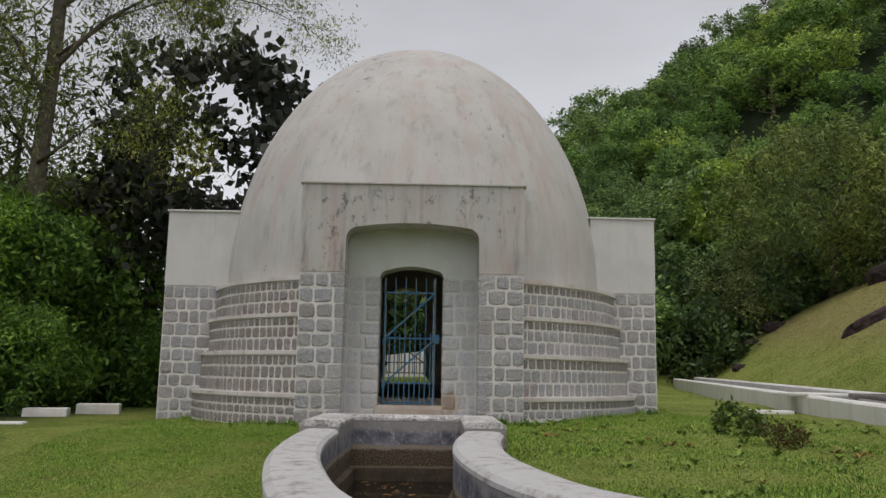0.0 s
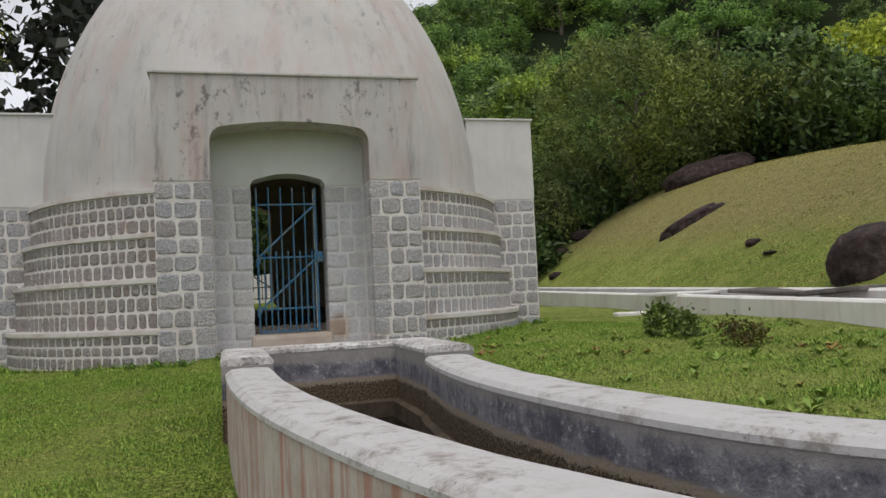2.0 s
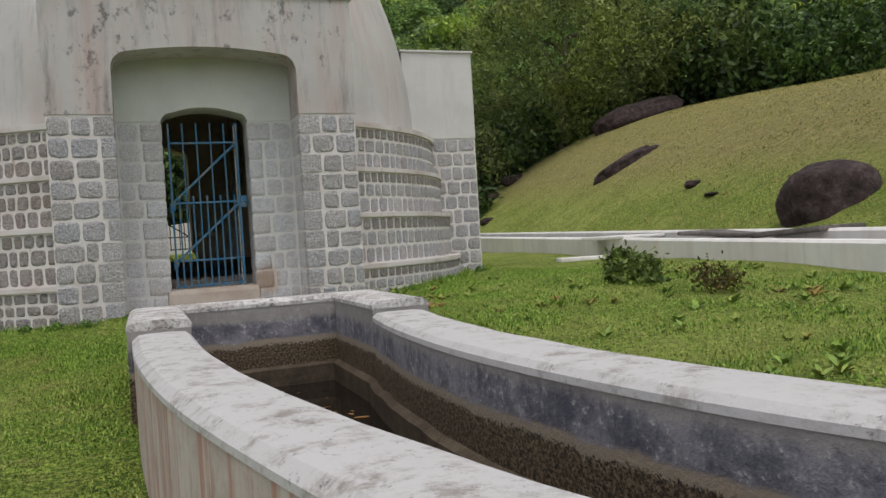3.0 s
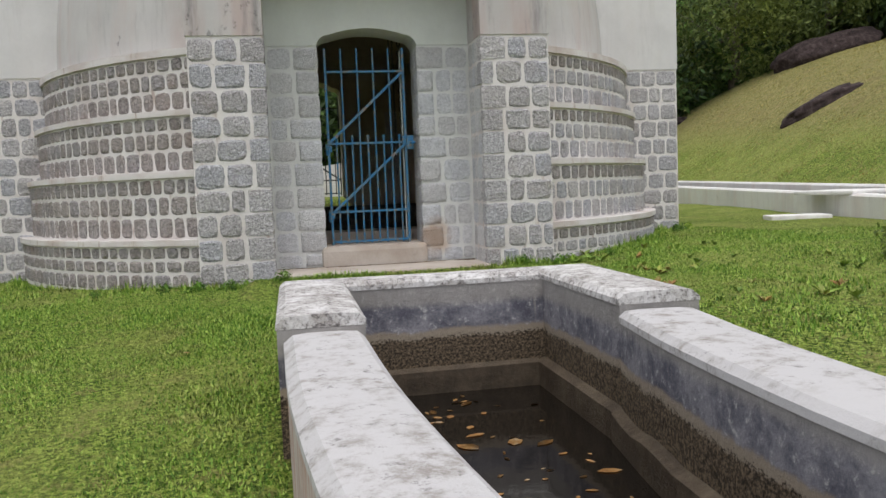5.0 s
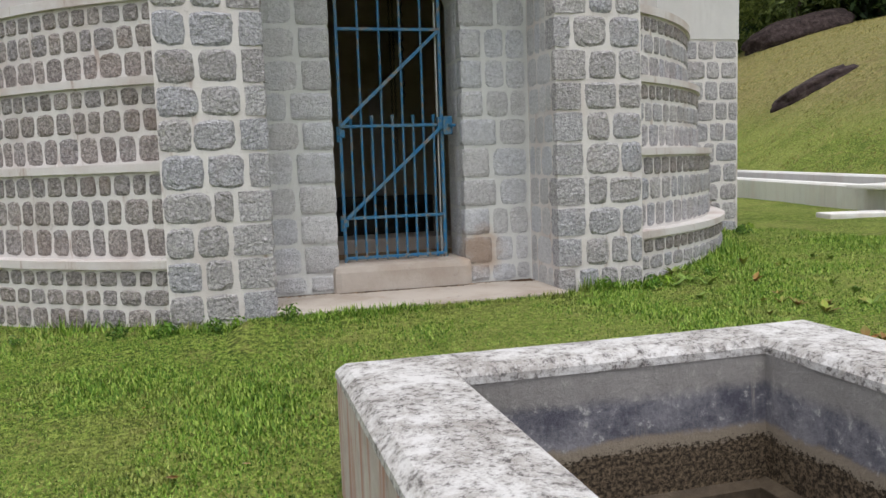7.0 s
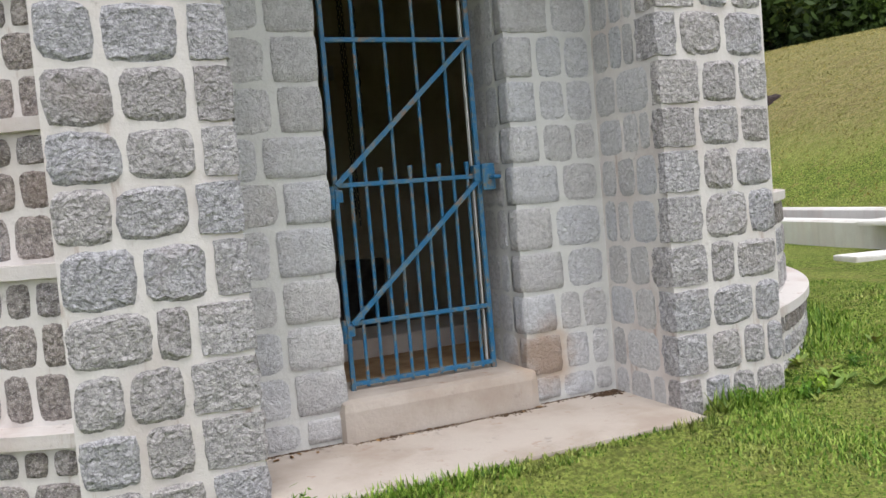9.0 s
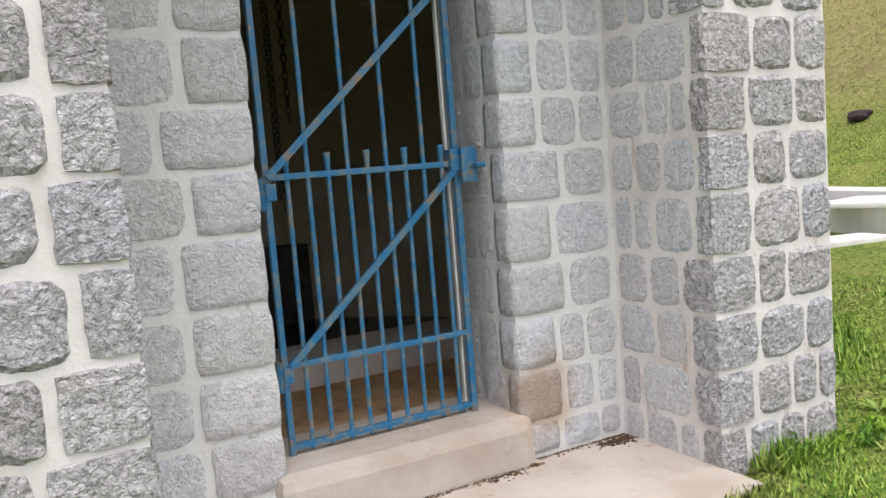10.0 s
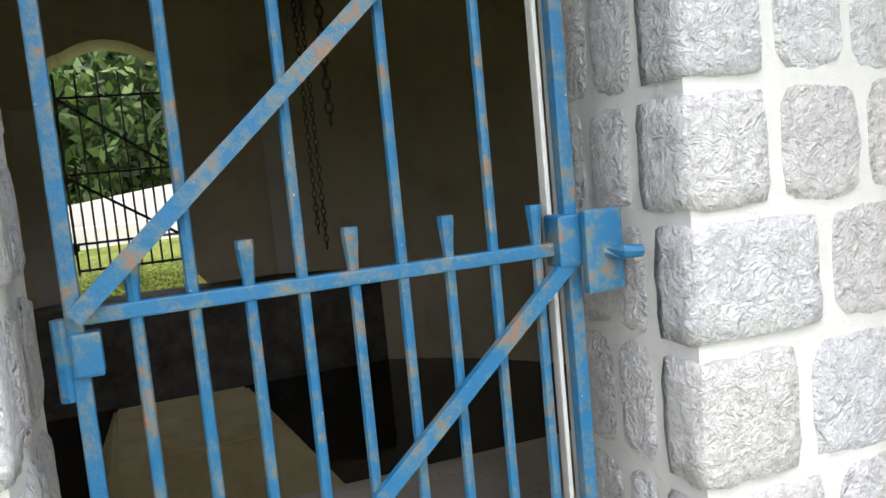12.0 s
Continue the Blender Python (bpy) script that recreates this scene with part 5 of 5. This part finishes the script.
for i in range(16):
    x, y = lrs.uniform(-0.9, 0.9), NY - 0.06 + lrs.uniform(-0.03, 0.02)
    if i > 11:
        x, y = lrs.uniform(-2.4, -1.1), lrs.uniform(-3, -1)
    o = new("fallen_leaf", leafm[i % 3])
    o.matrix_basis = pose(x, y, 0.047 if i < 12 else ground_z(x, y) + 0.03, 0, 0, lrs.uniform(0, 360)) @ Matrix.Scale(lrs.uniform(0.03, 0.06), 4)
    tagged(o, "dry brown leaf lying on the ground", "leaf", "dry leaves on the ground")

# leaf litter and dirt in the joint between step, walls and slab
crs = random.Random(17)
M_LITTER = simple("dry_leaf_litter", [(0.3, (0.035, 0.022, 0.015)), (0.55, (0.09, 0.055, 0.035)), (0.75, (0.22, 0.15, 0.09))], 40, 0.95, 0.3, island=True)
cv, cf = [], []


def crumb(x, y, z, s):
    i = len(cv)
    a = crs.uniform(0, 6.28)
    for k in range(3):
        b = a + 2.1 * k
        cv.append((x + s * math.cos(b) * crs.uniform(0.6, 1.6), y + s * math.sin(b) * 0.8, z))
    cv.append((x, y, z + s * crs.uniform(0.3, 0.8)))
    cf.extend([(i, i + 1, i + 3), (i + 1, i + 2, i + 3), (i + 2, i, i + 3), (i, i + 2, i + 1)])


for _ in range(1500):
    x = crs.uniform(-0.95, 0.95)
    thick = max(0.0, noise.noise((x * 5, 2, 0)) + 0.15)
    front = NY - 0.062 if abs(x) < 0.5 else NY - 0.012
    crumb(x, front - abs(crs.gauss(0, 0.012 + 0.02 * thick)), 0.045, crs.uniform(0.003, 0.005 + 0.012 * thick))
for _ in range(260):
    crumb(0.86 + crs.gauss(0, 0.045), NY - 0.05 - abs(crs.gauss(0, 0.025)), 0.045, crs.uniform(0.004, 0.012))
me = bpy.data.meshes.new("leaf_litter")
me.from_pydata(cv, [], cf)
me.materials.append(M_LITTER)
tagged(new("leaf_litter", me), "dark dry leaf litter along the foot of the step", "litter", kind="stuff")

# ---- stones of the walls, each a piece of its own ----
SR = random.Random(21)


def stone_meshes(material, count, rough, smooth=False):
    """Rock-faced stones: a rounded outline one unit wide, with a chipped face pushed out one unit towards -y."""
    out = []
    nu, nv = 8, 6
    for _ in range(count):
        bm = bmesh.new()
        j = lambda s: SR.uniform(-s, s)
        skew, taper, lean = j(0.05), j(0.06), (j(0.22), j(0.22))
        grid = []
        for b in range(nv + 1):
            row = []
            for a in range(nu + 1):
                u, v = 2 * a / nu - 1, 2 * b / nv - 1
                rim = a in (0, nu) or b in (0, nv)
                if not rim:
                    u, v = math.copysign(abs(u) ** 0.6, u) + j(0.07), math.copysign(abs(v) ** 0.55, v) + j(0.08)
                x, z = 0.5 * u * math.sqrt(1 - 0.20 * v * v * u * u), 0.5 * v * math.sqrt(1 - 0.24 * u * u * v * v)
                x, z = x * (1 + taper * z) + skew * z + j(0.016), z * (1 + taper * x) + j(0.02)
                e = max(abs(u), abs(v))
                y = 0.1 if rim else -0.55 - 0.35 * (1 - e ** 3) - lean[0] * u - lean[1] * v + j(rough)
                row.append(bm.verts.new((x, y, z)))
            grid.append(row)
        for b in range(nv):
            for a in range(nu):
                q = (grid[b][a], grid[b][a + 1], grid[b + 1][a + 1], grid[b + 1][a])
                k = SR.randint(0, 1)
                bm.faces.new((q[0], q[1], q[2]) if k else (q[0], q[1], q[3]))
                bm.faces.new((q[0], q[2], q[3]) if k else (q[1], q[2], q[3]))
        out.append(mesh_of(bm, "stone", material, smooth))
    return out


def quoin_meshes(material, count, rough, smooth=False):
    """Corner stones: two chipped faces meeting at a worn edge. Corner at the origin, running to +x and +y."""
    out = []
    for _ in range(count):
        bm = bmesh.new()
        bmesh.ops.create_cube(bm, size=1)
        bmesh.ops.subdivide_edges(bm, edges=bm.edges[:], cuts=4, use_grid_fill=True)
        for v in bm.verts:
            p = v.co * 2
            r = [abs(c) for c in p]
            f = [1 - 0.035 * (r[(k + 1) % 3] ** 6 + r[(k + 2) % 3] ** 6) for k in range(3)]
            v.co = Vector((0.5 + p.x * f[0] / 2, 0.5 + p.y * f[1] / 2, p.z * f[2] / 2))
            v.co += Vector((SR.uniform(-rough, rough), SR.uniform(-rough, rough), SR.uniform(-0.02, 0.02)))
        bmesh.ops.triangulate(bm, faces=bm.faces[:])
        out.append(mesh_of(bm, "stone", material, smooth))
    return out


S_GREY, S_WARM, S_PALE = stone_meshes(M_STONE, 12, 0.3), stone_meshes(M_STONE_WARM, 12, 0.34), stone_meshes(M_STONE_PALE, 10, 0.15, True)
Q_GREY, Q_PALE = quoin_meshes(M_STONE, 6, 0.034), quoin_meshes(M_STONE_PALE, 6, 0.014, True)


def put_stone(meshes, parent, x, y, z, yaw, w, h, depth):
    o = new("stone", SR.choice(meshes))
    o.parent = parent
    o.matrix_basis = pose(x, y, z, 0, SR.uniform(-1.2, 1.2), yaw) @ Matrix.Diagonal((w * SR.choice((-1, 1)), depth, h, 1))


def cuts(length, lo, hi):
    """Random stone lengths that fill a run."""
    out, left = [], length
    while left > 0:
        w = SR.uniform(lo, hi)
        if left - w < lo * 0.75:
            w = left if left < hi * 1.25 else left / 2
        out.append(w)
        left -= w
        if left < 1e-6:
            break
    return out


def wall_of(parent, meshes, start, yaw, length, rows, lo, hi, joint, depth, skip=None):
    """Courses of stones on a flat face; start is the left end at height 0, yaw turns the face from looking to -y."""
    d = Vector((math.cos(radians(yaw)), math.sin(radians(yaw)), 0))
    for k, (z0, z1) in enumerate(zip(rows, rows[1:])):
        s0, s1 = (0, 0) if skip is None else skip(k)
        u = s0
        for w in cuts(length - s0 - s1, lo, hi):
            h = z1 - z0 - joint + SR.uniform(-0.008, 0.008)
            p = Vector(start) + d * (u + w / 2)
            put_stone(meshes, parent, p.x, p.y, (z0 + z1) / 2 + SR.uniform(-0.004, 0.004), yaw, w - joint + SR.uniform(-0.01, 0.008), h, depth)
            u += w


def quoins(parent, meshes, x, y, sx, sy, rows, joint, widths, proud):
    """A column of corner stones; sx, sy give the way the two faces run from the corner."""
    for (z0, z1), (a, b) in zip(zip(rows, rows[1:]), widths):
        o = new("stone", SR.choice(meshes))
        o.parent = parent
        o.matrix_basis = pose(x - sx * proud, y - sy * proud, (z0 + z1) / 2) @ Matrix.Diagonal((sx * (a - joint / 2), sy * (b - joint / 2), z1 - z0 - joint, 1))


J = 0.017
QW = [(SR.uniform(0.12, 0.26), SR.uniform(0.06, 0.18)) for _ in ROWS_Z]
QW2 = [(SR.uniform(0.12, 0.26), SR.uniform(0.06, 0.18)) for _ in ROWS_Z]
# piers: fronts with wrapped corners, then the reveals
quoins(piers[1], Q_GREY, 0.965, 0.012, 1, 1, ROWS_Z, J, QW, 0.012)
quoins(piers[0], Q_GREY, -0.965, 0.012, -1, 1, ROWS_Z, J, QW2, 0.012)
wall_of(piers[1], S_GREY, (0.965, 0.012, 0), 0, 0.64, ROWS_Z, 0.13, 0.27, J, 0.016, lambda k: (QW[k][0], 0))
wall_of(piers[0], S_GREY, (-1.605, 0.012, 0), 0, 0.64, ROWS_Z, 0.17, 0.30, J, 0.016, lambda k: (0, QW2[k][0]))
wall_of(piers[1], S_PALE, (0.965, NY, 0), -90, NY - 0.012, ROWS_Z, 0.11, 0.22, J, 0.010, lambda k: (0.01, QW[k][1]))
wall_of(piers[0], S_PALE, (-0.965, 0.012, 0), 90, NY - 0.012, ROWS_Z, 0.11, 0.22, J, 0.010, lambda k: (QW2[k][1], 0.01))
# niche wall beside the door, wrapped round the jambs
NR = [0.05] + ROWS_Z[1:]
sides = [o for o in niche.children if o.name.startswith("niche_side")]
QN = [(SR.uniform(0.16, 0.27), SR.uniform(0.09, 0.14)) for _ in NR]
QM = [(SR.uniform(0.16, 0.30), SR.uniform(0.09, 0.14)) for _ in NR]
quoins(sides[1], Q_PALE, 0.46, NY, 1, 1, NR, J, QN, 0.009)
quoins(sides[0], Q_PALE, -0.49, NY, -1, 1, NR, J, QM, 0.009)
wall_of(sides[1], S_PALE, (0.46, NY, 0), 0, 0.49, NR, 0.13, 0.25, J, 0.011, lambda k: (QN[k][0], 0))
wall_of(sides[0], S_PALE, (-0.95, NY, 0), 0, 0.46, NR, 0.13, 0.25, J, 0.011, lambda k: (0, QM[k][0]))
wall_of(sides[1], S_PALE, (0.46, DY, 0), -90, DY - NY, NR, 0.10, 0.2, J, 0.011, lambda k: (0.01, QN[k][1]))
wall_of(sides[0], S_PALE, (-0.49, NY, 0), 90, DY - NY, NR, 0.10, 0.2, J, 0.011, lambda k: (QM[k][1], 0.01))
# wings
WR = [-0.22, 0.0, 0.21, 0.42, 0.62, 0.84, 1.06, 1.28, 1.50, 1.72, 1.93, 2.14]
wall_of(wings[1], S_GREY, (3.3, 2.632, 0), 0, 0.88, WR, 0.15, 0.27, J, 0.012)
wall_of(wings[-1], S_GREY, (-4.38, 2.632, 0), 0, 1.08, WR, 0.15, 0.27, J, 0.012)
# drum tiers
COURSES = [[-0.08, 0.08, 0.205, 0.325], [0.385, 0.59, 0.78, 0.935], [0.995, 1.19, 1.36, 1.495], [1.555, 1.74, 1.91, 2.045]]
for side in (-1, 1):
    for k, (r, z0, z1) in enumerate(TIERS):
        for c, (za, zb) in enumerate(zip(COURSES[k], COURSES[k][1:])):
            a = math.asin(1.6 / r)
            end = math.acos((CY - 2.6) / r)
            for w in cuts((end - a) * r, 0.11, 0.20 if c < 2 else 0.16):
                am = side * (a + w / 2 / r)
                put_stone(S_WARM if (side < 0 or c == 2) else S_GREY, tier_parts[side, k], (r - 0.012) * math.sin(am), CY - (r - 0.012) * math.cos(am), (za + zb) / 2,
                          math.degrees(am), w - 0.023, zb - za - 0.022, 0.013)
                a += w / r
